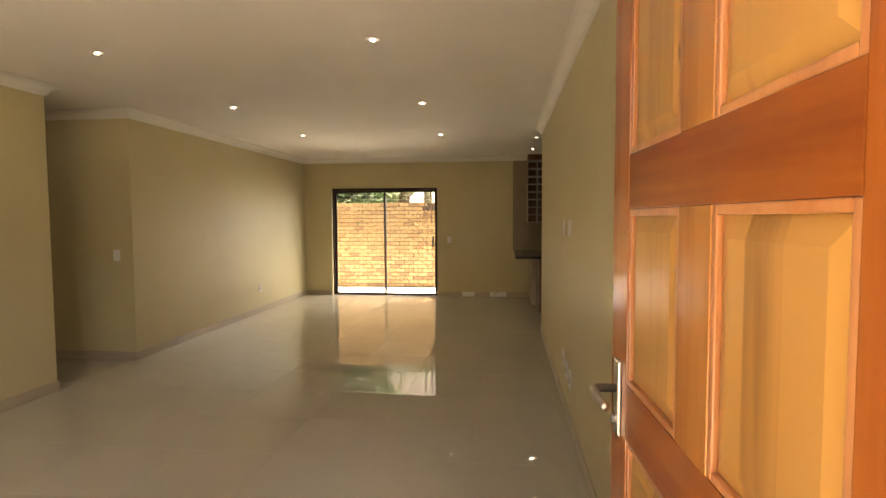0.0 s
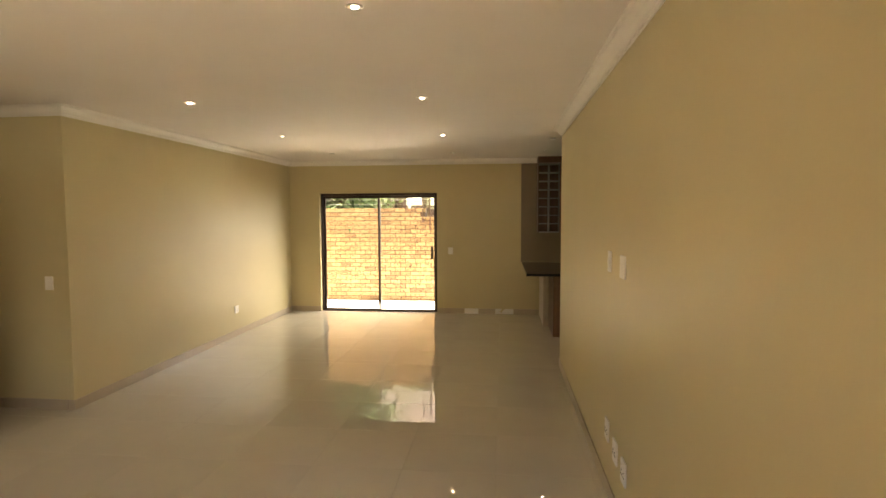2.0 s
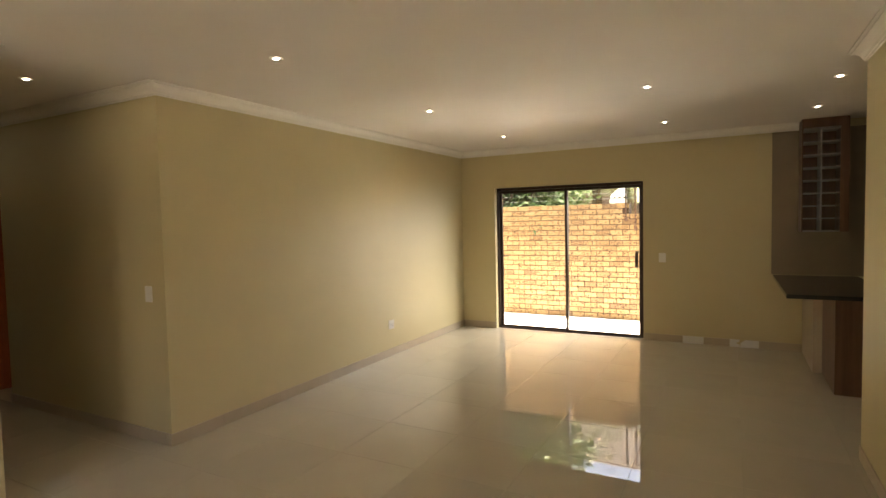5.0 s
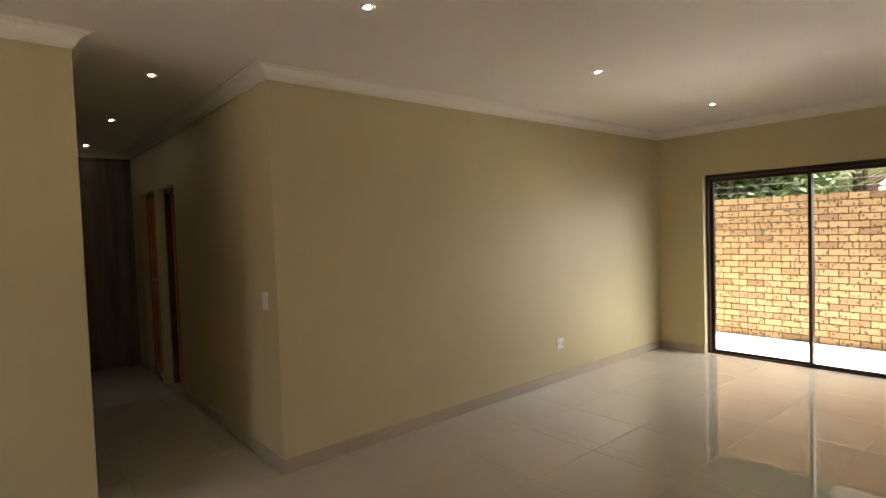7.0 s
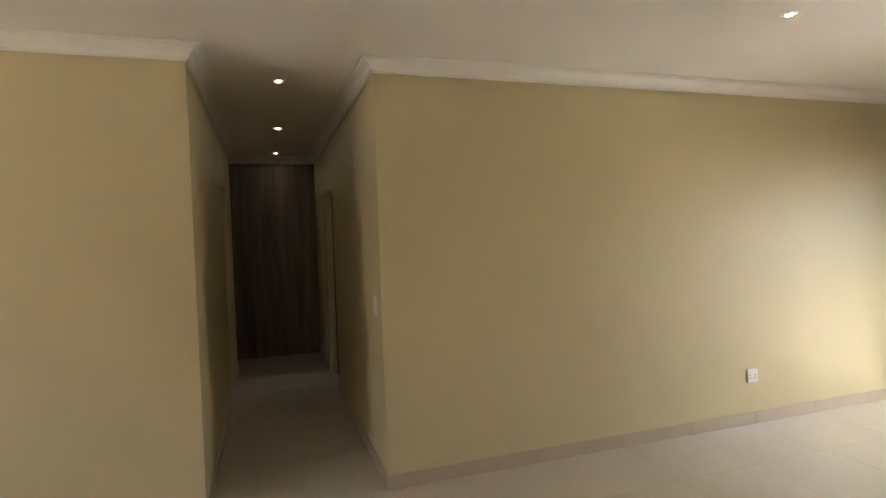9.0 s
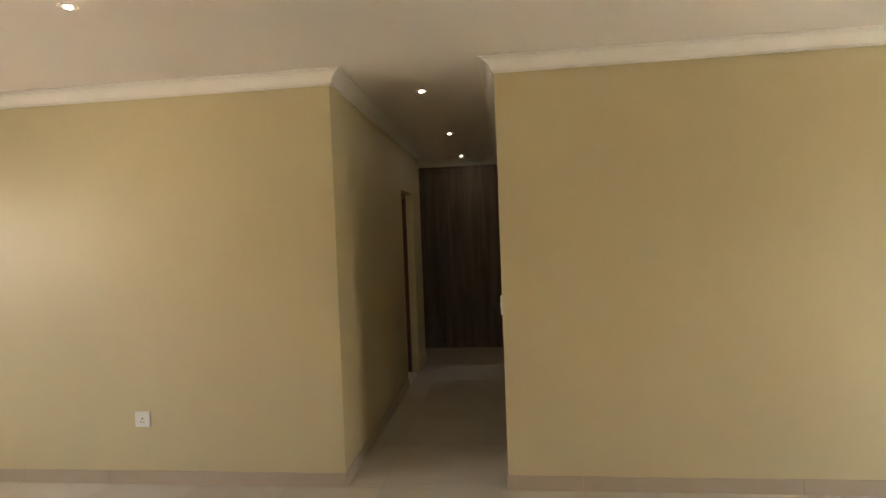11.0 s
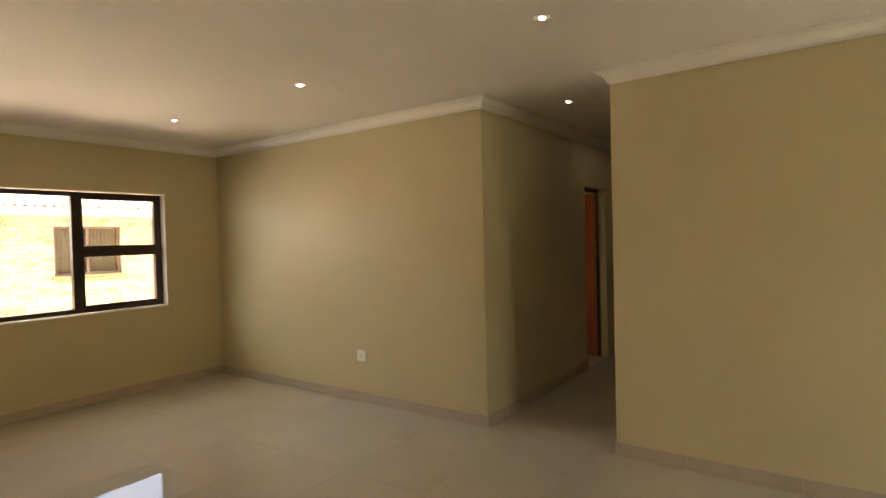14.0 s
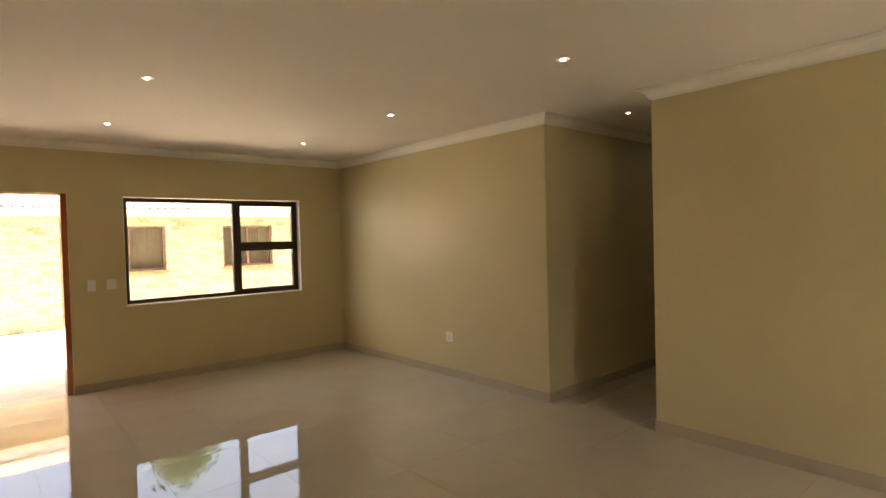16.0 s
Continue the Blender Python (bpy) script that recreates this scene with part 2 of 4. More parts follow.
CURTAIN = mat("beige_curtain", (0.52, 0.44, 0.35), 0.9, vary=0.12, scale=8)
SHEET = mat("weathered_white_sheet", (0.42, 0.43, 0.43), 0.6, vary=0.12, scale=4)
WIRE = mat("galvanised_wire", (0.45, 0.45, 0.45), 0.4, metal=0.8)
GLASS = glass_mat("window_glass")
GLOW = glow_mat("led_lens", (1.0, 0.90, 0.76), 18.0)


# ---- mesh helpers ----
def boxes_bm(list_of_boxes, bevel=0.0):
    """One bmesh of boxes (x0, x1, y0, y1, z0, z1)."""
    bm = bmesh.new()
    for x0, x1, y0, y1, z0, z1 in list_of_boxes:
        m = Matrix.LocRotScale(((x0 + x1) / 2, (y0 + y1) / 2, (z0 + z1) / 2), None, (abs(x1 - x0), abs(y1 - y0), abs(z1 - z0)))
        bmesh.ops.create_cube(bm, size=1.0, matrix=m)
    if bevel:
        bmesh.ops.bevel(bm, geom=bm.edges[:], offset=bevel, segments=2, affect="EDGES", profile=0.6)
    return bm


def cyl_bm(radius, depth, m=None, seg=20, r2=None):
    bm = bmesh.new()
    bmesh.ops.create_cone(bm, cap_ends=True, segments=seg, radius1=radius, radius2=radius if r2 is None else r2, depth=depth, matrix=m or Matrix())
    return bm


def mesh_of(name, bm, material, smooth=False):
    me = bpy.data.meshes.new(name)
    bm.normal_update()
    bm.to_mesh(me)
    bm.free()
    me.materials.append(material)
    if smooth:
        for p in me.polygons:
            p.use_smooth = True
    return me


def part(name, bm, material, parent=None, label="", smooth=False):
    ob = new(name, mesh_of(name, bm, material, smooth))
    if parent is not None:
        ob.parent = parent
    if label:
        tagged(ob, label)
    return ob


def thing(name, label, category, group="", m=None):
    ob = new(name)
    ob.empty_display_size = 0.1
    if m is not None:
        ob.matrix_basis = m
    return tagged(ob, label, category, group)


def structure(name, bm, material, label, category):
    return tagged(part(name, bm, material), label, category, kind="structure")


# ---- walls ----
T = 0.25
SD_X0, SD_X1, SD_TOP = -2.72, -0.62, 2.105
W_X0, W_X1, W_Z0, W_Z1 = -2.62, -0.51, 0.885, 2.115
FD_X0, FD_X1, FD_TOP = 0.0, 1.085, 2.13
D_X0, D_X1, D_TOP = -6.28, -5.62, 2.11
E_X0, E_X1 = -7.10, -6.42
ROOM_W, KIT_E = -8.2, 4.4
HT = 0.115
S_X0, S_X1 = -6.25, -5.53

structure("wall_north", boxes_bm([
    (ROOM_W - T, -5.4, NORTH, NORTH + T, -0.1, CEIL), (-5.4, -3.8, NORTH, NORTH + T, -0.1, 0.95), (-5.4, -3.8, NORTH, NORTH + T, 2.11, CEIL),
    (-3.8, SD_X0, NORTH, NORTH + T, -0.1, CEIL), (SD_X0, SD_X1, NORTH, NORTH + T, SD_TOP, CEIL), (SD_X0, SD_X1, NORTH, NORTH + T, -0.1, -0.03),
    (SD_X1, KIT_E + T, NORTH, NORTH + T, -0.1, CEIL)]), PAINT, "khaki painted plaster wall with sliding door opening", "wall")
structure("wall_south", boxes_bm([
    (ROOM_W - T, -5.4, SOUTH - T, SOUTH, -0.1, CEIL), (-5.4, -3.8, SOUTH - T, SOUTH, -0.1, 0.95), (-5.4, -3.8, SOUTH - T, SOUTH, 2.11, CEIL),
    (-3.8, W_X0, SOUTH - T, SOUTH, -0.1, CEIL), (W_X0, W_X1, SOUTH - T, SOUTH, -0.1, W_Z0), (W_X0, W_X1, SOUTH - T, SOUTH, W_Z1, CEIL),
    (W_X1, FD_X0, SOUTH - T, SOUTH, -0.1, CEIL), (FD_X0, FD_X1, SOUTH - T, SOUTH, FD_TOP, CEIL), (FD_X0, FD_X1, SOUTH - T, SOUTH, -0.1, -0.03),
    (FD_X1, EAST + 0.2, SOUTH - T, SOUTH, -0.1, CEIL)]), PAINT, "khaki painted plaster wall with window and front doorway", "wall")
structure("wall_west_1", boxes_bm([(WEST - 0.2, WEST, SOUTH, HALL_S - HT, -0.1, CEIL)]), PAINT, "khaki painted plaster living room wall", "wall")
structure("wall_west_2", boxes_bm([(WEST - 0.2, WEST, HALL_N + HT, NORTH, -0.1, CEIL)]), PAINT, "khaki painted plaster dining room wall", "wall")
structure("wall_hall_south", boxes_bm([
    (LOBBY_X, S_X0, HALL_S - HT, HALL_S, -0.1, CEIL), (S_X0, S_X1, HALL_S - HT, HALL_S, D_TOP, CEIL), (S_X1, WEST, HALL_S - HT, HALL_S, -0.1, CEIL)]),
    PAINT, "khaki painted plaster passage wall with doorway", "wall")
structure("wall_hall_north", boxes_bm([
    (ROOM_W, E_X0, HALL_N, HALL_N + HT, -0.1, CEIL), (E_X0, E_X1, HALL_N, HALL_N + HT, D_TOP, CEIL), (E_X1, D_X0, HALL_N, HALL_N + HT, -0.1, CEIL),
    (D_X0, D_X1, HALL_N, HALL_N + HT, D_TOP, CEIL), (D_X1, WEST, HALL_N, HALL_N + HT, -0.1, CEIL)]),
    PAINT, "khaki painted plaster passage wall with two doorways", "wall")
structure("wall_lobby", boxes_bm([(LOBBY_X, LOBBY_X + HT, LOBBY_S - HT, HALL_S - HT, -0.1, CEIL), (ROOM_W, LOBBY_X, LOBBY_S - HT, LOBBY_S, -0.1, CEIL)]), PAINT, "khaki painted plaster lobby wall", "wall")
structure("wall_far_west", boxes_bm([(ROOM_W - T, ROOM_W, SOUTH, NORTH, -0.1, CEIL)]), PAINT, "khaki painted plaster outer wall", "wall")
structure("wall_east", boxes_bm([(EAST, EAST + 0.2, SOUTH, EAST_END, -0.1, CEIL)]), PAINT, "khaki painted plaster long wall", "wall")
structure("wall_kitchen_south", boxes_bm([(EAST + 0.2, KIT_E, EAST_END - 0.2, EAST_END, -0.1, CEIL)]), PAINT, "khaki painted plaster kitchen wall", "wall")
structure("wall_kitchen_east", boxes_bm([(KIT_E, KIT_E + T, EAST_END - 0.2, NORTH, -0.1, CEIL)]), PAINT, "khaki painted plaster kitchen end wall", "wall")

# ---- ceiling and unseen roof slab, eaves added to keep sun off the openings ----
structure("ceiling", boxes_bm([(ROOM_W - T, KIT_E + T, SOUTH - T, NORTH + T, CEIL, CEIL + 0.05)]), WHITE, "white painted plasterboard ceiling", "ceiling")
structure("shade_roof", boxes_bm([(ROOM_W - 1.0, KIT_E + 1.0, SOUTH - 1.6, NORTH + T + 0.16, CEIL + 0.06, CEIL + 0.2)]), RENDERW, "unseen painted roof slab, eaves added to shade the openings", "roof")


# ---- cornice ----
def cornice_bm(x0, y0, x1, y1, nx, ny, e0=0.0, e1=0.0):
    """A stepped, coved strip along a wall; (nx, ny) points into the room; e0, e1 mitre the ends: 1 outer corner, -1 inner."""
    prof = [(0.0, 0.0), (0.012, 0.0), (0.012, 0.012), (0.020, 0.014), (0.024, 0.030), (0.036, 0.048), (0.056, 0.062), (0.074, 0.068), (0.076, 0.076), (0.095, 0.076), (0.095, CORN - 0.0005), (0.0, CORN - 0.0005)]
    L = math.hypot(x1 - x0, y1 - y0)
    dx, dy = (x1 - x0) / L, (y1 - y0) / L
    bm = bmesh.new()
    rings = []
    for px, py, sgn, e in ((x0, y0, -1, e0), (x1, y1, 1, e1)):
        rings.append([bm.verts.new((px + nx * o + dx * sgn * e * o, py + ny * o + dy * sgn * e * o, CEIL - CORN + h)) for o, h in prof])
    n = len(prof)
    for i in range(n):
        bm.faces.new((rings[0][i], rings[0][(i + 1) % n], rings[1][(i + 1) % n], rings[1][i]))
    bm.faces.new(rings[0])
    bm.faces.new(rings[1][::-1])
    bmesh.ops.recalc_face_normals(bm, faces=bm.faces)
    return bm


for k, seg in enumerate([
    (WEST, SOUTH, WEST, HALL_S, 1, 0, -1, 1), (WEST, HALL_N, WEST, NORTH, 1, 0, 1, -1), (WEST, NORTH, 1.085, NORTH, 0, -1, -1, 0),
    (WEST, SOUTH, EAST, SOUTH, 0, 1, -1, -1), (EAST, SOUTH, EAST, EAST_END, -1, 0, -1, 1), (EAST, EAST_END, KIT_E, EAST_END, 0, 1, 1, -1),
    (LOBBY_X, HALL_S, WEST, HALL_S, 0, 1, 1, 1), (LOBBY_X, LOBBY_S, LOBBY_X, HALL_S, -1, 0, -1, 1), (HALL_W, HALL_N, WEST, HALL_N, 0, -1, -1, 1), (HALL_W, LOBBY_S, HALL_W, HALL_N, 1, 0, -1, -1)]):
    structure("cornice_%d" % (k + 1), cornice_bm(*seg), CORNICE, "white moulded plaster cornice", "cornice")


# ---- panelled doors ----
def panel_door(name, label, w, h, m, stile, rail, panel, bead, rows, handle_x=None, cols=2, thick=0.042, muntin=None):
    """A leaf in its own x-z plane, hinge edge at x = 0, y across its thickness."""
    d = thing(name, label, "door", m=m)
    sw, mw = 0.130, 0.122
    pw = (w - 2 * sw - (cols - 1) * mw) / cols
    t = thick / 2
    part("stile", boxes_bm([(0, sw, -t, t, 0, h)], 0.003), stile, d)
    part("stile", boxes_bm([(w - sw, w, -t, t, 0, h)], 0.003), stile, d)
    cuts = [0.0] + [z for r in rows for z in r] + [h]
    rails = [(cuts[i], cuts[i + 1]) for i in range(0, len(cuts), 2)]
    for z0, z1 in rails:
        part("rail", boxes_bm([(sw, w - sw, -t + 0.0006, t - 0.0006, z0, z1)], 0.002), rail, d)
    for z0, z1 in rows:
        for c in range(cols):
            x0 = sw + c * (pw + mw)
            x1 = x0 + pw
            if c:
                part("muntin", boxes_bm([(x0 - mw, x0, -t + 0.0004, t - 0.0004, z0, z1)], 0.002), muntin or stile, d)
            bm = boxes_bm([(x0 + 0.004, x1 - 0.004, -0.008, 0.008, z0 + 0.004, z1 - 0.004)])
            for sgn in (-1, 1):
                a, b2 = 0.012, 0.045
                lo = [bm.verts.new((x, sgn * 0.0082, z)) for x, z in ((x0 + a, z0 + a), (x1 - a, z0 + a), (x1 - a, z1 - a), (x0 + a, z1 - a))]
                hi = [bm.verts.new((x, sgn * 0.0175, z)) for x, z in ((x0 + b2, z0 + b2), (x1 - b2, z0 + b2), (x1 - b2, z1 - b2), (x0 + b2, z1 - b2))]
                for i in range(4):
                    bm.faces.new((lo[i], lo[(i + 1) % 4], hi[(i + 1) % 4], hi[i]))
                bm.faces.new(hi)
            bmesh.ops.recalc_face_normals(bm, faces=bm.faces)
            part("raised_panel", bm, panel, d)
            q = 0.014
            for sgn in (-1, 1):
                bb = []
                y0, y1 = sorted((sgn * 0.0078, sgn * (t - 0.002)))
                bb += [(x0, x0 + q, y0, y1, z0, z1), (x1 - q, x1, y0, y1, z0, z1), (x0 + q, x1 - q, y0, y1, z0, z0 + q), (x0 + q, x1 - q, y0, y1, z1 - q, z1)]
                part("bead", boxes_bm(bb, 0.003), bead, d)
    if handle_x is not None:
        lever_handles(d, handle_x, t)
    return d


def tube_bm(pts, r, seg=12):
    """A round tube through a few points."""
    bm = bmesh.new()
    rings = []
    for i, p in enumerate(pts):
        p = Vector(p)
        a = Vector(pts[max(i - 1, 0)])
        b2 = Vector(pts[min(i + 1, len(pts) - 1)])
        q = (b2 - a).to_track_quat("Z", "Y")
        rings.append([bm.verts.new(p + q @ Vector((r * math.cos(2 * math.pi * k / seg), r * math.sin(2 * math.pi * k / seg), 0))) for k in range(seg)])
    for r0, r1 in zip(rings, rings[1:]):
        for k in range(seg):
            bm.faces.new((r0[k], r0[(k + 1) % seg], r1[(k + 1) % seg], r1[k]))
    bm.faces.new(rings[0][::-1])
    bm.faces.new(rings[-1])
    bmesh.ops.recalc_face_normals(bm, faces=bm.faces)
    return bm


def lever_handles(d, hx, t, hz=1.12):
    for sgn in (-1, 1):
        y0, y1 = sorted((sgn * t, sgn * (t + 0.008)))
        plate = part("handle_plate", boxes_bm([(hx - 0.022, hx + 0.022, y0, y1, hz - 0.105, hz + 0.065)], 0.003), SILVER, d, "brushed steel back plate")
        yo = sgn * (t + 0.008)
        part("lever", tube_bm([(hx, yo, hz), (hx, yo + sgn * 0.042, hz), (hx - 0.012, yo + sgn * 0.052, hz), (hx - 0.06, yo + sgn * 0.055, hz), (hx - 0.125, yo + sgn * 0.05, hz - 0.002)], 0.0095), SILVER, plate, "brushed steel lever", True)
        part("keyhole_cover", cyl_bm(0.011, 0.012, pose(hx, yo + sgn * 0.003, hz - 0.07, 90)), SILVER, plate)


LEAF_ROWS = [(0.19, 0.55), (0.665, 1.025), (1.145, 1.525), (1.64, 1.985)]
HINGE_X, HINGE_Y = 1.012, 1.705
panel_door("front_door", "varnished wooden front door with raised panels, standing wide open", 0.97, 2.10, pose(HINGE_X, HINGE_Y, 0.012, 0, 0, 92.4), STILE, RAIL, PINE, MOULD, LEAF_ROWS, 0.97 - 0.072, muntin=MUNTIN)
fr = structure("door_frame_1", boxes_bm([(FD_X0, FD_X0 + 0.055, SOUTH - 0.24, SOUTH - 0.04, -0.03, FD_TOP), (FD_X1 - 0.05, FD_X1, SOUTH - 0.24, SOUTH - 0.04, -0.03, FD_TOP),
               (FD_X0 + 0.055, FD_X1 - 0.05, SOUTH - 0.24, SOUTH - 0.04, FD_TOP - 0.012, FD_TOP)], 0.003), STILE, "varnished wooden front door frame", "door frame")
structure("threshold", boxes_bm([(FD_X0, FD_X1, SOUTH - T, SOUTH, -0.03, -0.004)]), SKIRT, "porcelain threshold of the front door", "threshold")


def passage_door(k, x0, x1, y_out, sgn, opened, label, deep=0.052):
    """Dark frame in a passage doorway; sgn: the way into the room."""
    y_in = y_out + sgn * HT
    a, b2 = sorted((y_in - sgn * deep, y_in + sgn * 0.01))
    structure("door_frame_%d" % k, boxes_bm([(x0, x0 + 0.04, a, b2, 0.0, D_TOP), (x1 - 0.04, x1, a, b2, 0.0, D_TOP), (x0 + 0.04, x1 - 0.04, a, b2, D_TOP - 0.045, D_TOP)], 0.003), FRAMEW, "dark wooden passage door frame", "door frame")
    w = x1 - x0 - 0.09
    h = D_TOP - 0.05 - 0.01
    rows = [(0.14, 0.48), (0.59, 0.93), (1.04, 1.34), (1.45, h - 0.11)]
    if opened:
        panel_door("passage_door", label, w, h, pose(x0 + 0.065, y_in + sgn * 0.012, 0.008, 0, 0, sgn * 88), REDDOOR, REDDOOR, REDDOOR, REDDOOR, rows, w - 0.05)
    else:
        panel_door("passage_door", label, w, h, pose(x0 + 0.045, y_in - sgn * 0.03, 0.008), REDDOOR, REDDOOR, REDDOOR, REDDOOR, rows, w - 0.05)


passage_door(2, D_X0, D_X1, HALL_N, 1, True, "red-brown panelled passage door standing open")
passage_door(3, E_X0, E_X1, HALL_N, 1, False, "red-brown panelled passage door, closed")
passage_door(4, S_X0, S_X1, HALL_S, -1, True, "red-brown panelled passage door standing open", deep=0.03)

# ---- sliding door ----
sd = tagged(new("sliding_door"), "bronze aluminium sliding glass door, closed", "sliding door", kind="structure")
SY = NORTH + 0.13
structure("door_sill", boxes_bm([(SD_X0, SD_X1, NORTH + 0.001, SY - 0.052, -0.03, -0.003), (SD_X0, SD_X1, SY - 0.052, NORTH + T, -0.03, -0.022)]), SKIRT, "cream tiled sill of the sliding door", "sill")
part("outer_frame", boxes_bm([(SD_X0 + 0.001, SD_X0 + 0.028, SY - 0.05, SY + 0.05, 0.0, SD_TOP - 0.001), (SD_X1 - 0.028, SD_X1 - 0.001, SY - 0.05, SY + 0.05, 0.0, SD_TOP - 0.001),
      (SD_X0 + 0.028, SD_X1 - 0.028, SY - 0.05, SY + 0.05, SD_TOP - 0.042, SD_TOP - 0.001), (SD_X0 + 0.028, SD_X1 - 0.028, SY - 0.05, SY + 0.05, -0.02, 0.010)], 0.002), BRONZE, sd)
MIDX = (SD_X0 + SD_X1) / 2
for x0, x1, yy in ((SD_X0 + 0.028, MIDX + 0.018, SY + 0.022), (MIDX - 0.018, SD_X1 - 0.028, SY - 0.022)):
    z0, z1 = 0.012, SD_TOP - 0.044
    sash = part("sash", boxes_bm([(x0, x0 + 0.034, yy - 0.018, yy + 0.018, z0, z1), (x1 - 0.034, x1, yy - 0.018, yy + 0.018, z0, z1),
                (x0 + 0.034, x1 - 0.034, yy - 0.018, yy + 0.018, z0, z0 + 0.026), (x0 + 0.034, x1 - 0.034, yy - 0.018, yy + 0.018, z1 - 0.04, z1)], 0.002), BRONZE, sd)
    p = part("pane", boxes_bm([(x0 + 0.034, x1 - 0.034, yy - 0.003, yy + 0.003, z0 + 0.026, z1 - 0.04)]), GLASS, sash)
    p.visible_shadow = False
part("door_handle", boxes_bm([(SD_X1 - 0.115, SD_X1 - 0.075, SY - 0.085, SY - 0.041, 0.95, 1.16)], 0.006), BRONZE, sd, "black pull handle")
part("lock_stop", boxes_bm([(SD_X0 + 0.042, SD_X0 + 0.13, SY - 0.03, SY - 0.002, 1.075, 1.095)], 0.003), BRONZE, sd)

# ---- living room window ----
wn = tagged(new("window_1"), "bronze aluminium window with one fixed and two small panes", "window", kind="structure")
WY = SOUTH - 0.115
f0, f1, g0, g1 = W_X0 + 0.01, W_X1 - 0.01, W_Z0 + 0.012, W_Z1 - 0.012
MUL, TRZ = -1.775, 1.51
part("window_frame", boxes_bm([(f0, f0 + 0.045, WY - 0.03, WY + 0.03, g0, g1), (f1 - 0.045, f1, WY - 0.03, WY + 0.03, g0, g1),
      (f0 + 0.045, f1 - 0.045, WY - 0.03, WY + 0.03, g1 - 0.045, g1), (f0 + 0.045, f1 - 0.045, WY - 0.03, WY + 0.03, g0, g0 + 0.045),
      (MUL - 0.035, MUL + 0.035, WY - 0.03, WY + 0.03, g0 + 0.045, g1 - 0.045), (f0 + 0.045, MUL - 0.035, WY - 0.03, WY + 0.03, TRZ - 0.03, TRZ + 0.03)], 0.002), BRONZE, wn)
for x0, x1, z0, z1 in ((MUL + 0.035, f1 - 0.045, g0 + 0.045, g1 - 0.045), (f0 + 0.045, MUL - 0.035, TRZ + 0.03, g1 - 0.045), (f0 + 0.045, MUL - 0.035, g0 + 0.045, TRZ - 0.03)):
    if x0 < MUL:
        sash = part("sash", boxes_bm([(x0, x0 + 0.028, WY - 0.02, WY + 0.036, z0, z1), (x1 - 0.028, x1, WY - 0.02, WY + 0.036, z0, z1),
                    (x0 + 0.028, x1 - 0.028, WY - 0.02, WY + 0.036, z0, z0 + 0.025), (x0 + 0.028, x1 - 0.028, WY - 0.02, WY + 0.036, z1 - 0.025, z1)], 0.002), BRONZE, wn)
        x0, x1, z0, z1 = x0 + 0.028, x1 - 0.028, z0 + 0.025, z1 - 0.025
    p = part("pane", boxes_bm([(x0, x1, WY - 0.003, WY + 0.003, z0, z1)]), GLASS, wn)
    p.visible_shadow = False
part("window_sill", boxes_bm([(W_X0, W_X1, SOUTH - 0.085, SOUTH + 0.012, W_Z0 - 0.004, W_Z0 + 0.010)], 0.003), CORNICE, wn, "white painted plaster sill")
part("reveal_trim", boxes_bm([(W_X0, W_X0 + 0.008, SOUTH - 0.085, SOUTH + 0.003, W_Z0 + 0.010, W_Z1), (W_X1 - 0.008, W_X1, SOUTH - 0.085, SOUTH + 0.003, W_Z0 + 0.010, W_Z1),
      (W_X0 + 0.008, W_X1 - 0.008, SOUTH - 0.085, SOUTH + 0.003, W_Z1 - 0.008, W_Z1)]), CORNICE, wn)

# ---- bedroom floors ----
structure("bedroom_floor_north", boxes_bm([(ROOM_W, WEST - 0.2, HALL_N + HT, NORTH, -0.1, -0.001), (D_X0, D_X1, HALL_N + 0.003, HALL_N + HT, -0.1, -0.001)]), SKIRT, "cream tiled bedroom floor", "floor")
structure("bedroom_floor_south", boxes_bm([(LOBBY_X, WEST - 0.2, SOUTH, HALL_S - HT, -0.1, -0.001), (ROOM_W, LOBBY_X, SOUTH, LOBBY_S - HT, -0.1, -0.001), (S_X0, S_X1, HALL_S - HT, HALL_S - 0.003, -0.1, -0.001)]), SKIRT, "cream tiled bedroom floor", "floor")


# ---- wardrobe closing the passage ----
wd = thing("wardrobe", "dark grey-brown woodgrain built-in wardrobe closing the passage", "wardrobe", m=pose(HALL_W, LOBBY_S, 0.0))
WW, WH = HALL_N - LOBBY_S - 0.004, CEIL - CORN - 0.002
part("body", boxes_bm([(-0.55, -0.022, 0.002, WW, 0.0, WH)]), WARD, wd)
part("plinth", boxes_bm([(-0.022, -0.006, 0.002, WW, 0.002, 0.07)]), WARD, wd)
for i in range(4):
    a = 0.006 + i * (WW / 4)
    part("door", boxes_bm([(-0.021, 0.0, a, a + WW / 4 - 0.006, 0.075, WH - 0.05)], 0.0015), WARD, wd)
part("fascia", boxes_bm([(-0.021, 0.0, 0.004, WW, WH - 0.046, WH)], 0.0015), WARD, wd)


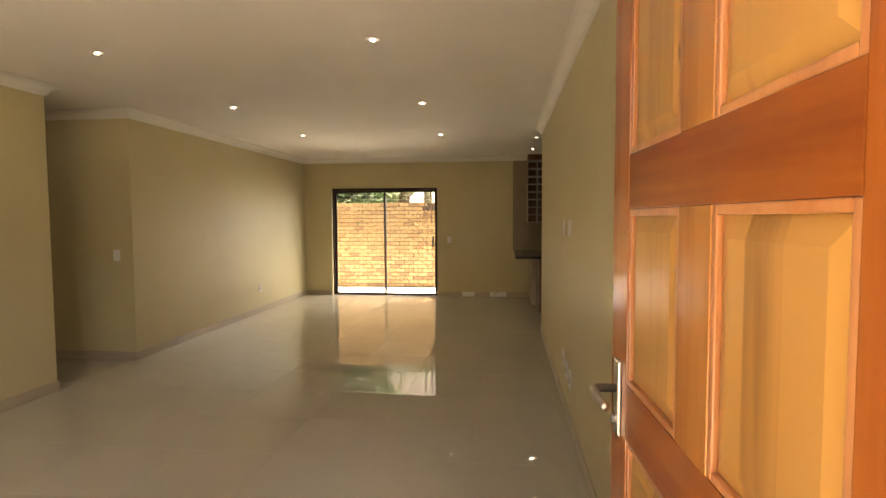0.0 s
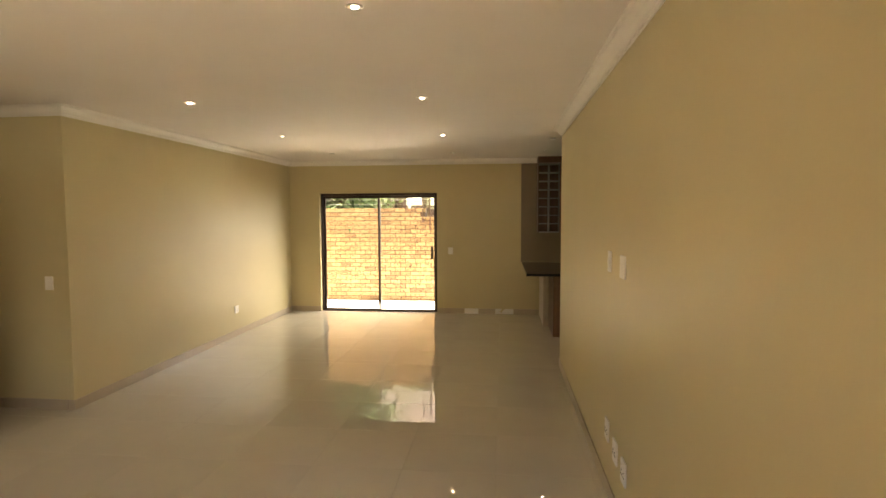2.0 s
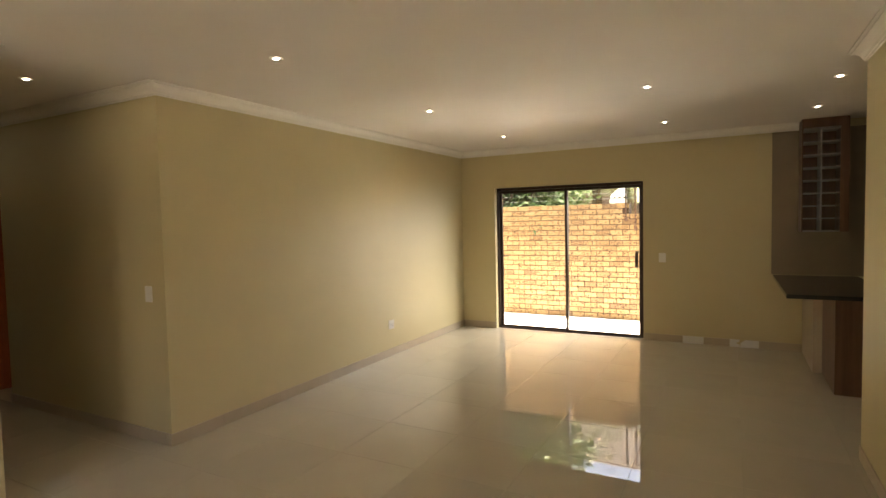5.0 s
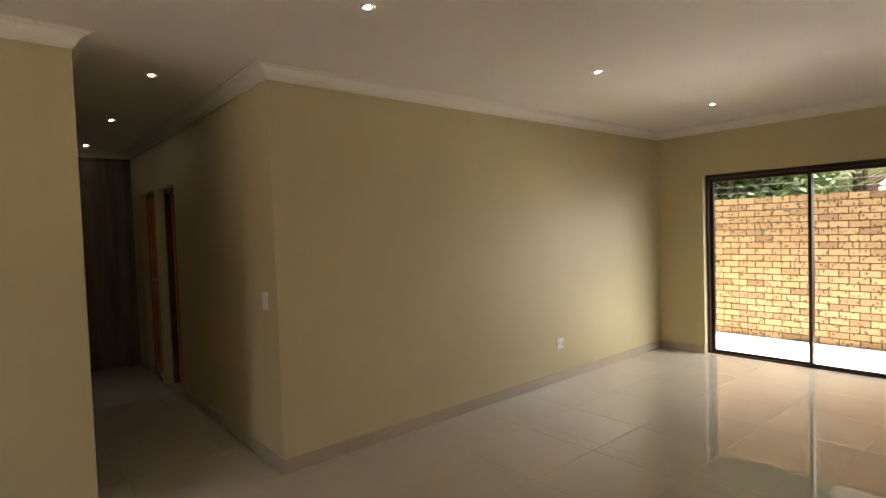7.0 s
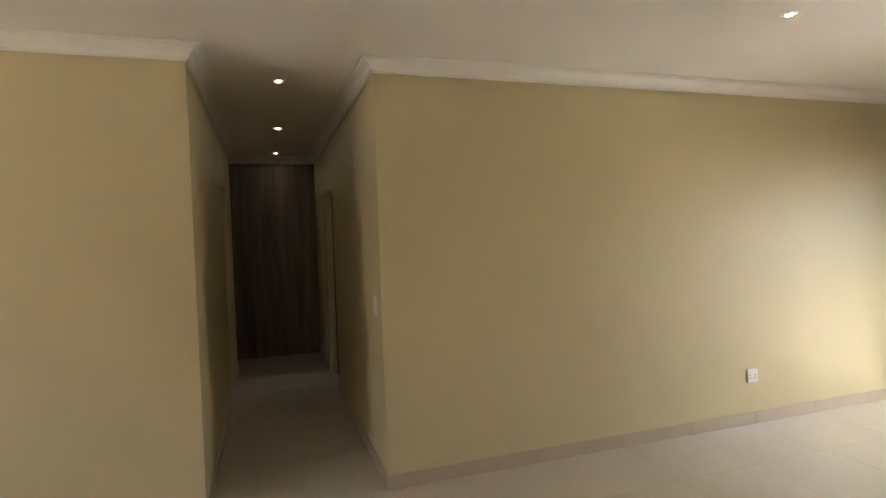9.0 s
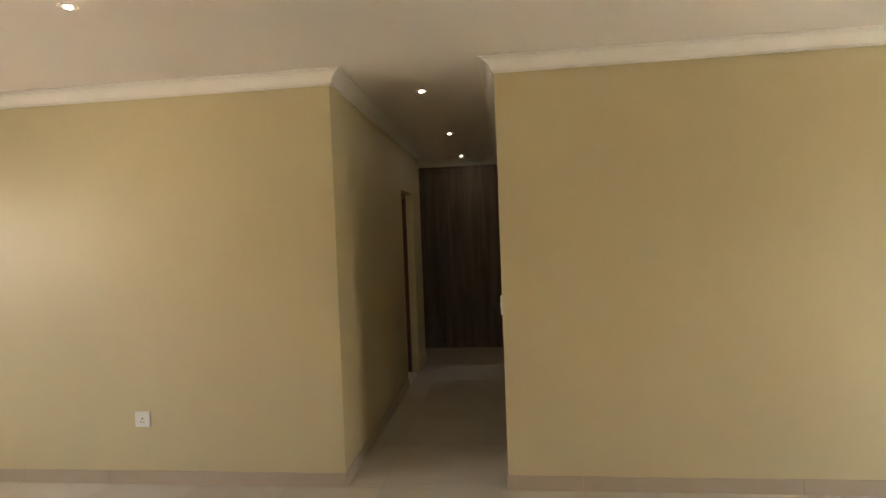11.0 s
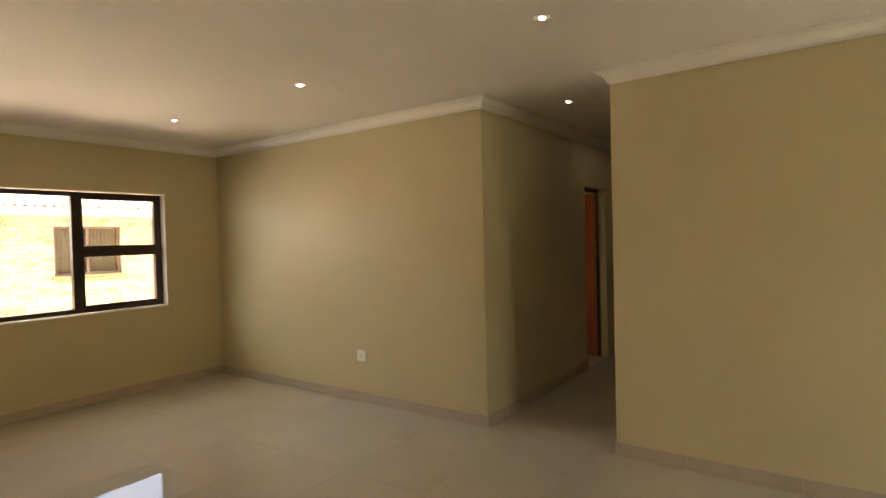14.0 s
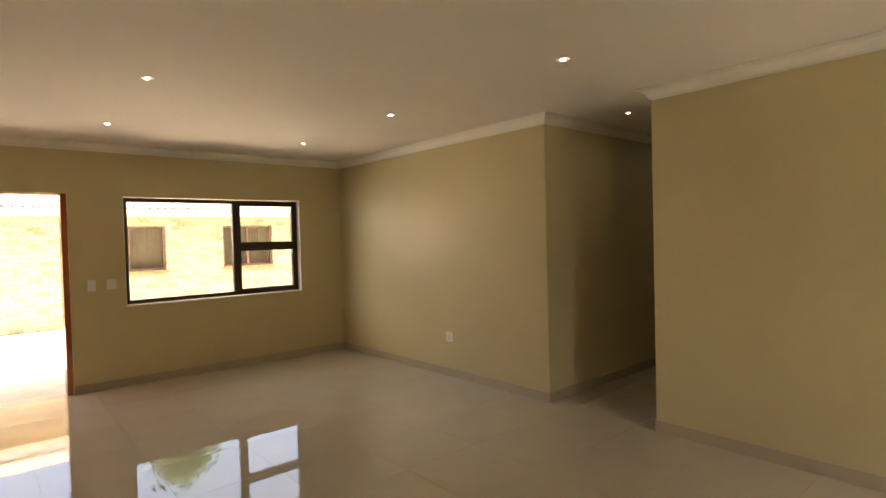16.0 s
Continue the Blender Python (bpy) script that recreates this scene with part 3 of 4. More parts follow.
# ---- downlights ----
def downlight(x, y):
    d = thing("downlight", "round recessed ceiling downlight with steel ring, lit", "downlight", "ceiling downlights", pose(x, y, CEIL))
    bm = bmesh.new()
    prof = [(0.0152, -0.001), (0.0185, -0.002), (0.0260, -0.006), (0.031, -0.008), (0.037, -0.007), (0.041, -0.0005)]
    n = 28
    rings = [[bm.verts.new((r * math.cos(2 * math.pi * k / n), r * math.sin(2 * math.pi * k / n), z)) for k in range(n)] for r, z in prof]
    for r0, r1 in zip(rings, rings[1:]):
        for k in range(n):
            bm.faces.new((r0[k], r0[(k + 1) % n], r1[(k + 1) % n], r1[k]))
    bmesh.ops.recalc_face_normals(bm, faces=bm.faces)
    part("trim_ring", bm, SILVER, d, smooth=True)
    part("lens", cyl_bm(0.0150, 0.003, pose(0, 0, -0.0030), 24), GLOW, d, "bright warm white lens")
    return d


first = downlight(-2.107, 6.72)
for x, y in [(-2.107, 8.655), (-2.107, 10.53), (-2.107, 4.85), (-2.107, 3.15), (-0.14, 6.77), (-0.2, 8.83), (-0.25, 10.66), (-0.16, 4.83), (-0.2, 3.15),
             (-3.86, 6.15), (-5.53, 6.18), (-7.13, 6.18), (1.13, 9.29), (1.14, 10.62), (2.9, 9.29), (2.9, 10.62)]:
    copy_thing(first, pose(x, y, CEIL))


# ---- switches and sockets ----
def plate_thing(name, label, category, w, h, m, rockers=0, socket=0):
    """A wall plate in its own x-z plane, facing -y."""
    d = thing(name, label, category, m=m)
    part("plate", boxes_bm([(-w / 2, w / 2, -0.012, -0.001, -h / 2, h / 2)], 0.003), PLASTIC, d)
    for i in range(rockers):
        x = (i - (rockers - 1) / 2) * 0.024
        part("rocker", boxes_bm([(x - 0.009, x + 0.009, -0.0165, -0.0125, -0.017, 0.017)], 0.002), PLASTIC, d)
    for s in range(socket):
        x = (s - (socket - 1) / 2) * 0.048
        for hx, hz, r in ((0, 0.008, 0.0052), (-0.011, -0.014, 0.004), (0.011, -0.014, 0.004)):
            part("pin_hole", cyl_bm(r, 0.002, pose(x + hx, -0.0128, hz - 0.004, 90), 12), DARKHOLE, d)
        part("rocker", boxes_bm([(x - 0.008, x + 0.008, -0.0155, -0.0125, 0.026, 0.038)], 0.0015), PLASTIC, d)
    return d


ON_W = 90    # on a wall that faces east
ON_E = -90   # on a wall that faces west
plate_thing("wall_socket", "white double wall socket on the khaki wall", "socket", 0.105, 0.105, pose(WEST, 9.64, 0.385, 0, 0, ON_W), socket=2)
plate_thing("wall_socket", "white wall socket on the khaki wall", "socket", 0.105, 0.105, pose(WEST, 4.255, 0.445, 0, 0, ON_W), socket=1)
plate_thing("light_switch", "white light switch by the passage corner", "light switch", 0.075, 0.12, pose(-3.45, HALL_N, 1.135), rockers=2)
plate_thing("light_switch", "white light switch beside the sliding door", "light switch", 0.085, 0.12, pose(-0.385, NORTH, 1.095), rockers=1)
for y, pw_ in ((5.72, 0.075), (5.36, 0.115)):
    plate_thing("light_switch", "white light switch plate on the long wall", "light switch", pw_, 0.125, pose(EAST, y, 1.44, 0, 0, ON_E), rockers=2)
for y, z in ((5.72, 0.40), (5.48, 0.365), (5.26, 0.35)):
    plate_thing("wall_socket", "white wall socket plate low on the long wall", "socket", 0.105, 0.13, pose(EAST, y, z, 0, 0, ON_E), socket=2)
plate_thing("light_switch", "white light switch beside the front door", "light switch", 0.075, 0.12, pose(-0.19, SOUTH, 1.145, 0, 0, 180), rockers=1)
plate_thing("alarm_keypad", "white alarm keypad beside the front door", "keypad", 0.09, 0.11, pose(-0.375, SOUTH, 1.145, 0, 0, 180), rockers=0)

# ---- kitchen seen past the wall ----
structure("splashback", boxes_bm([(0.825, KIT_E, NORTH - 0.010, NORTH - 0.002, 0.910, CEIL - CORN - 0.001)]), SPLASH, "glossy beige kitchen wall tiling", "tiles")
bar = thing("breakfast_bar", "kitchen breakfast bar with brown laminate base", "counter", m=pose(0, 0, 0))
part("side_panel", boxes_bm([(1.14, 1.6, 10.75, NORTH - 0.012, 0.0, 0.868)], 0.002), SKIRT, bar, "cream tiled side")
part("cabinet", boxes_bm([(1.22, 1.6, 10.0, 10.748, 0.0, 0.868)], 0.003), CABW, bar)
tagged(part("worktop", boxes_bm([(0.84, 1.66, 9.85, NORTH - 0.012, 0.870, 0.908)], 0.006), GRANITE), "dark polished granite breakfast bar worktop", "worktop")
rack = thing("wine_rack", "dark wooden wine rack with sixteen square pigeonholes", "wine rack", m=pose(1.09, NORTH - 0.012, 1.42))
RW, RD, RH = 0.43, 0.30, 1.245
part("back", boxes_bm([(0.0, RW, -0.012, 0.0, 0.0, RH)]), CABW, rack)
part("side", boxes_bm([(0.0, 0.012, -RD, -0.012, 0.0, RH)]), CABW, rack)
part("side", boxes_bm([(RW - 0.08, RW, -RD, -0.012, 0.0, RH)]), CABW, rack)
part("top_board", boxes_bm([(0.012, RW - 0.08, -RD, -0.012, 1.145, RH)]), CABW, rack)
for i in range(9):
    part("shelf", boxes_bm([(0.012, RW - 0.08, -RD + 0.004, -0.012, i * 0.1405, i * 0.1405 + 0.012)]), RACKB, rack)
part("divider", boxes_bm([(0.175, 0.186, -RD + 0.002, -0.013, 0.002, 1.144)]), RACKB, rack)

# ---- outdoors ----
structure("ground", boxes_bm([(-400, 400, -400, 400, -0.30, -0.16)]), SOIL, "dry garden ground", "ground")
structure("paving_north", boxes_bm([(-12, 9, NORTH + T, 13.30, -0.2, -0.05)]), PAVE, "pale concrete paving along the house", "paving")
structure("paving_south", boxes_bm([(-14, 12, -4.0, SOUTH - T, -0.2, -0.05)]), DRIVE, "grey-brown paved driveway", "paving")

# neighbour house across the driveway
nb = tagged(new("neighbour_house"), "yellow face brick house with pale tiled roof", "house")
NY = -4.2
wins = [(-2.43, -0.98), (-4.87, -3.66), (-8.2, -6.9), (2.0, 3.4)]
segs, x = [], -14.0
for a, b2 in sorted(wins):
    segs.append((x, a, NY - 0.25, NY, -0.2, 2.5))
    segs.append((a, b2, NY - 0.25, NY, -0.2, 1.0))
    segs.append((a, b2, NY - 0.25, NY, 1.97, 2.5))
    x = b2
segs.append((x, 12.0, NY - 0.25, NY, -0.2, 2.5))
NMORTAR = mat("pale_mortar", (0.30, 0.24, 0.15), 0.95, vary=0.15, scale=25, bump=0.4)
NBRICK = brick_mat("pale_yellow_face_brick", (0.50, 0.41, 0.27), (0.22, 0.14, 0.08))
part("wall", boxes_bm(segs), NMORTAR, nb)
part("inner_wall", boxes_bm([(-14, 12, NY - 3.0, NY - 2.9, -0.2, 2.5)]), PAINT, nb)
for a, b2 in wins:
    w = part("window", boxes_bm([(a, a + 0.05, NY - 0.12, NY - 0.06, 1.0, 1.97), (b2 - 0.05, b2, NY - 0.12, NY - 0.06, 1.0, 1.97), (a + 0.05, b2 - 0.05, NY - 0.12, NY - 0.06, 1.92, 1.97),
             (a + 0.05, b2 - 0.05, NY - 0.12, NY - 0.06, 1.0, 1.05), ((a + b2) / 2 - 0.025, (a + b2) / 2 + 0.025, NY - 0.12, NY - 0.06, 1.05, 1.92)]), WINFRAME, nb)
    part("pane", boxes_bm([(a + 0.05, b2 - 0.05, NY - 0.095, NY - 0.088, 1.05, 1.92)]), GLASS, w)
    part("sill", boxes_bm([(a - 0.05, b2 + 0.05, NY - 0.06, NY + 0.05, 0.93, 0.995)], 0.01), BRICK, w)
    bm = bmesh.new()
    n = 60
    top = [bm.verts.new((a + (b2 - a) * i / n, NY - 0.28 + 0.02 * math.sin(i * 1.7), 1.97)) for i in range(n + 1)]
    low = [bm.verts.new((a + (b2 - a) * i / n, NY - 0.28 + 0.03 * math.sin(i * 1.7), 0.98)) for i in range(n + 1)]
    for i in range(n):
        bm.faces.new((top[i], top[i + 1], low[i + 1], low[i]))
    bmesh.ops.solidify(bm, geom=bm.faces[:], thickness=0.004)
    part("curtain", bm, CURTAIN, w, smooth=True)
part("fascia", boxes_bm([(-14.3, 12.3, NY + 0.30, NY + 0.33, 2.20, 2.315), (-14.3, 12.3, NY, NY + 0.30, 2.18, 2.20)]), RENDERW, nb)
bm = bmesh.new()
cols, rows = 880, 14
grid = [[bm.verts.new((-14.3 + 26.6 * i / cols, NY + 0.37 - 0.33 * j * 0.93, 2.335 + 0.33 * j * 0.36 + 0.028 * math.cos(i * math.pi / 2.5) + (0.02 if j % 2 else 0))) for i in range(cols + 1)] for j in range(rows)]
for j in range(rows - 1):
    for i in range(cols):
        bm.faces.new((grid[j][i], grid[j][i + 1], grid[j + 1][i + 1], grid[j + 1][i]))
bmesh.ops.solidify(bm, geom=bm.faces[:], thickness=0.02)
part("roof", bm, ROOF, nb)
bw, bh, j0 = 0.212, 0.084, 0.013
verts, faces = [], []
rng = random.Random(5)


def add_brick(x0, x1, y0, y1, z0, z1):
    k = len(verts)
    verts.extend([(x0, y0, z0), (x1, y0, z0), (x1, y1, z0), (x0, y1, z0), (x0, y0, z1), (x1, y0, z1), (x1, y1, z1), (x0, y1, z1)])
    faces.extend([(k, k + 3, k + 2, k + 1), (k + 4, k + 5, k + 6, k + 7), (k, k + 1, k + 5, k + 4), (k + 1, k + 2, k + 6, k + 5), (k + 2, k + 3, k + 7, k + 6), (k + 3, k, k + 4, k + 7)])


for c in range(27):
    z0 = -0.05 + c * bh
    x = -9.0 + (c % 2) * bw / 2
    while x < 5.0:
        xa, xb = x, x + bw - j0
        if 0.86 < z0 < 1.95:
            for a, b2 in wins:
                if a < xb and b2 > xa:
                    xa, xb = (b2, xb) if b2 < xb and xa > a else (xa, a)
        if xb - xa > 0.02:
            add_brick(xa, xb, NY - 0.004, NY + 0.007 + rng.random() * 0.003, z0, z0 + bh - j0)
        x += bw
me = bpy.data.meshes.new("bricks")
me.from_pydata(verts, [], faces)
me.materials.append(NBRICK)
ob = new("bricks", me)
ob.parent = nb
tagged(ob, kind="stuff")

# boundary wall of face brick, with electric fence, trees and a roof behind
BY, COURSES = 13.35, 22
yard = tagged(new("boundary_wall"), "yellow face brick boundary wall behind the paving", "garden wall", kind="structure")
part("core", boxes_bm([(-12, -1.06, BY + 0.006, BY + 0.21, -0.2, -0.05 + COURSES * 0.0872 - 0.012), (-1.06, 9, BY + 0.006, BY + 0.21, -0.2, -0.05 + (COURSES - 2) * 0.0872 - 0.012)]), MORTAR, yard)
brick_me = mesh_of("brick", boxes_bm([(0, bw - j0, 0, 0.1, 0, 0.0872 - j0)], 0.003), BRICK)
verts, faces = [], []
for c in range(COURSES):
    z0 = -0.05 + c * 0.0872
    x = -9.0 + (c % 2) * bw / 2
    while x < (6.0 if c < COURSES - 2 else -1.2):
        dy = rng.uniform(-0.003, 0.003)
        if -3.45 < x < -0.50:
            o = new("brick", brick_me)
            o.parent = yard
            o.location = (x, BY - 0.004 + dy, z0)
        else:
            add_brick(x, x + bw - j0, BY - 0.004 + dy, BY + 0.1, z0, z0 + 0.0872 - j0)
        x += bw
me = bpy.data.meshes.new("far_bricks")
me.from_pydata(verts, [], faces)
me.materials.append(BRICK)
ob = new("far_bricks", me)
ob.parent = yard
tagged(ob, kind="stuff")
fence = thing("electric_fence", "electric fence wires on steel posts above the brick wall", "fence", m=pose(0, BY + 0.1, 1.855))
for px, low in ((-1.11, -0.29), (-0.962, -0.45)):
    bracket = part("bracket", boxes_bm([(px - 0.011, px + 0.011, -0.135, -0.113, low, 0.62)], 0.002), FRAMEW, fence, "dark steel bracket fixed to the wall face")
    for i in range(6):
        part("insulator", cyl_bm(0.017, 0.03, pose(px, -0.124, 0.09 + i * 0.095), 10), DARKHOLE, bracket)
    part("foot_plate", boxes_bm([(px - 0.025, px + 0.025, -0.113, -0.104, low, low + 0.08)], 0.002), FRAMEW, bracket)
for px in (-5.6, -3.4, 1.0, 3.2):
    part("post", boxes_bm([(px - 0.012, px + 0.012, -0.012, 0.012, 0.0, 0.62)], 0.002), WIRE, fence)
for i in range(6):
    part("wire", tube_bm([(-9, 0.016, 0.09 + i * 0.095), (0, 0.016, 0.085 + i * 0.095), (8, 0.016, 0.09 + i * 0.095)], 0.0022, 5), WIRE, fence)


def leafy_tree(x, y, height, spread, seed, label):
    r = random.Random(seed)
    t = thing("tree", label, "tree", m=pose(x, y, -0.17))
    bm = tube_bm([(0, 0, 0), (0.05, 0.02, height * 0.3), (-0.05, 0.05, height * 0.62), (0.05, 0, height * 0.9)], 0.09, 10)
    for k in range(9):
        a = r.uniform(0, 6.28)
        h0 = height * r.uniform(0.25, 0.6)
        e = (math.cos(a) * spread * 0.7, math.sin(a) * spread * 0.7, h0 + height * 0.3)
        b3 = tube_bm([(0, 0, h0), (e[0] * 0.5, e[1] * 0.5, h0 + height * 0.1), e], 0.03, 6)
        me2 = bpy.data.meshes.new("limb")
        b3.to_mesh(me2)
        b3.free()
        bm.from_mesh(me2)
        bpy.data.meshes.remove(me2)
    part("trunk", bm, BARK, t)
    vs, fs = [], []
    clumps = [(r.gauss(0, spread * 0.5), r.gauss(0, spread * 0.4), height * r.uniform(0.35, 1.05)) for _ in range(110)]
    for cx, cy, cz in clumps:
        for _ in range(95):
            p = Vector((cx + r.gauss(0, 0.2), cy + r.gauss(0, 0.2), cz + r.gauss(0, 0.16)))
            q = Euler((r.uniform(-1, 1), r.uniform(-1, 1), r.uniform(0, 6.28))).to_quaternion()
            s = r.uniform(0.04, 0.08)
            k = len(vs)
            for u, v, w2 in ((0, -1.3, 0), (0.5, 0, 0.12), (0, 1.3, 0), (-0.5, 0, 0.12)):
                vs.append(p + q @ Vector((u * s, v * s, w2 * s)))
            fs.append((k, k + 1, k + 2, k + 3))
    me2 = bpy.data.meshes.new("crown")
    me2.from_pydata(vs, [], fs)
    me2.materials.append(LEAF)
    c = new("crown", me2)
    c.parent = t


leafy_tree(-3.9, 15.2, 4.3, 1.5, 3, "leafy green garden tree behind the brick wall")
leafy_tree(-3.5, 16.3, 4.4, 0.7, 8, "leafy green garden tree behind the brick wall")
leafy_tree(-6.2, 15.6, 3.9, 1.5, 11, "leafy green garden tree behind the brick wall")

leafy_tree(-4.0, -9.5, 5.7, 0.7, 31, "tall leafy tree behind the neighbouring house")


def palm(x, y, h, seed):
    r = random.Random(seed)
    t = thing("palm", "garden palm with arching fronds behind the brick wall", "palm", m=pose(x, y, -0.17))
    part("trunk", tube_bm([(0, 0, 0), (0.04, 0, h * 0.5), (0, 0, h)], 0.11, 10), BARK, t)
    for k in range(16):
        a = k * 2.4 + r.uniform(-0.2, 0.2)
        lift = r.uniform(0.2, 1.2)
        vs, fs = [], []
        L = r.uniform(1.1, 1.6)
        for i in range(26):
            s = 0.12 + 0.88 * i / 25
            c = Vector((math.cos(a) * L * s, math.sin(a) * L * s, h + lift * s - (0.9 + 0.3 * lift) * s * s))
            side = Vector((-math.sin(a), math.cos(a), -0.35))
            out = Vector((math.cos(a), math.sin(a), -0.3))
            ll = 0.42 * math.sin(math.pi * (0.12 + 0.85 * s)) + 0.05
            for sg in (-1, 1):
                k2 = len(vs)
                sd2 = Vector((side.x * sg, side.y * sg, side.z))
                tip = c + sd2 * ll + out * ll * 0.7
                vs.extend([c - out * 0.012, c + out * 0.016, tip])
                fs.append((k2, k2 + 1, k2 + 2))
        me2 = bpy.data.meshes.new("frond")
        me2.from_pydata(vs, [], fs)
        me2.materials.append(PALM)
        o = new("frond", me2)
        o.parent = t


palm(-2.15, 16.0, 2.7, 4)
palm(-1.35, 15.4, 2.75, 9)
gh = tagged(new("garden_house"), "house with brown tiled roof behind the brick wall", "house")
part("wall", boxes_bm([(-9.0, 3.0, 23.4, 28.0, -0.2, 4.55)]), BROWNROOF, gh)
bm = bmesh.new()
vsr = [bm.verts.new(v) for v in ((-9.5, 22.9, 4.5), (3.5, 22.9, 4.5), (3.5, 28.5, 4.5), (-9.5, 28.5, 4.5), (-6.5, 25.7, 8.2), (1.0, 25.7, 8.2))]
for idx in ((0, 1, 5, 4), (1, 2, 5), (2, 3, 4, 5), (3, 0, 4), (3, 2, 1, 0)):
    bm.faces.new([vsr[i] for i in idx])
part("roof", bm, BROWNROOF, gh)
cp = thing("carport", "open carport with a white ribbed sheet roof behind the brick wall", "carport", m=pose(-2.55, 19.4, -0.16))
bm = bmesh.new()
ribs = 40
lo = [bm.verts.new((1.3 * i / ribs, 0.0, 2.32 + (0.035 if i % 4 < 2 else 0.0))) for i in range(ribs + 1)]
hi = [bm.verts.new((1.3 * i / ribs, 3.2, 2.95 + (0.035 if i % 4 < 2 else 0.0))) for i in range(ribs + 1)]
for i in range(ribs):
    bm.faces.new((lo[i], lo[i + 1], hi[i + 1], hi[i]))
bmesh.ops.solidify(bm, geom=bm.faces[:], thickness=0.006)
part("sheet_roof", bm, SHEET, cp)
part("beam", boxes_bm([(0, 1.3, 0.05, 0.11, 2.18, 2.31)], 0.004), RENDERW, cp)
for px, py, pz in ((0.1, 0.08, 2.18), (1.2, 0.08, 2.18), (0.1, 3.1, 2.9), (1.2, 3.1, 2.9)):
    part("post", boxes_bm([(px - 0.04, px + 0.04, py - 0.03, py + 0.03, 0.0, pz)], 0.004), RENDERW, cp)

# ---- floor tiles and tile skirting ----
PITCH, JX, JY = 0.632, -0.16, 5.25
floor = structure("floor", boxes_bm([(WEST - 0.2, KIT_E, SOUTH, NORTH, -0.1, -0.002), (ROOM_W, WEST - 0.2, HALL_S, HALL_N, -0.1, -0.002), (HALL_W, LOBBY_X, LOBBY_S, HALL_S, -0.1, -0.002)]), GROUT, "cream polished porcelain tile floor", "floor")
tile_cache = {}


def tile_object(x0, x1, y0, y1, z, parent):
    key = (round(x1 - x0, 3), round(y1 - y0, 3))
    if key[0] < 0.012 or key[1] < 0.012:
        return
    if key not in tile_cache:
        tile_cache[key] = mesh_of("tile", boxes_bm([(0, key[0], 0, key[1], -0.011, 0.0)], 0.0004), TILE)
    o = new("tile", tile_cache[key])
    o.parent = parent
    o.location = (x0, y0, z)


def tile_area(ax0, ax1, ay0, ay1, z, parent):
    g = 0.0009
    i = math.floor((ax0 - JX) / PITCH)
    while JX + i * PITCH < ax1:
        j = math.floor((ay0 - JY) / PITCH)
        while JY + j * PITCH < ay1:
            tile_object(max(ax0, JX + i * PITCH + g), min(ax1, JX + (i + 1) * PITCH - g), max(ay0, JY + j * PITCH + g), min(ay1, JY + (j + 1) * PITCH - g), z, parent)
            j += 1
        i += 1


tile_area(WEST, EAST, SOUTH, EAST_END, 0.0, floor)
tile_area(WEST, KIT_E, EAST_END + 0.001, NORTH, 0.0, floor)
tile_area(HALL_W, WEST - 0.002, HALL_S, HALL_N, 0.0, floor)
tile_area(HALL_W, LOBBY_X, LOBBY_S, HALL_S - 0.002, 0.0, floor)


def skirting(name, x0, y0, x1, y1, nx, ny, z=0.0):
    sk = tagged(new(name), "cream porcelain tile skirting", "skirting", kind="structure")
    L = math.hypot(x1 - x0, y1 - y0)
    dx, dy = (x1 - x0) / L, (y1 - y0) / L
    base = (JY - y0) if abs(dy) > 0.5 else (JX - x0)
    s = base % PITCH - PITCH
    while s < L:
        a, b2 = max(0.0, s + 0.0015), min(L, s + PITCH - 0.0015)
        if b2 - a > 0.02:
            xs = sorted((x0 + dx * a, x0 + dx * b2)) if abs(dx) > 0.5 else sorted((x0, x0 + nx * 0.010))
            ys = sorted((y0 + dy * a, y0 + dy * b2)) if abs(dy) > 0.5 else sorted((y0, y0 + ny * 0.010))
            part("skirting_tile", boxes_bm([(xs[0], xs[1], ys[0], ys[1], z + 0.001, z + 0.092)], 0.0012), SKIRT, sk)
        s += PITCH


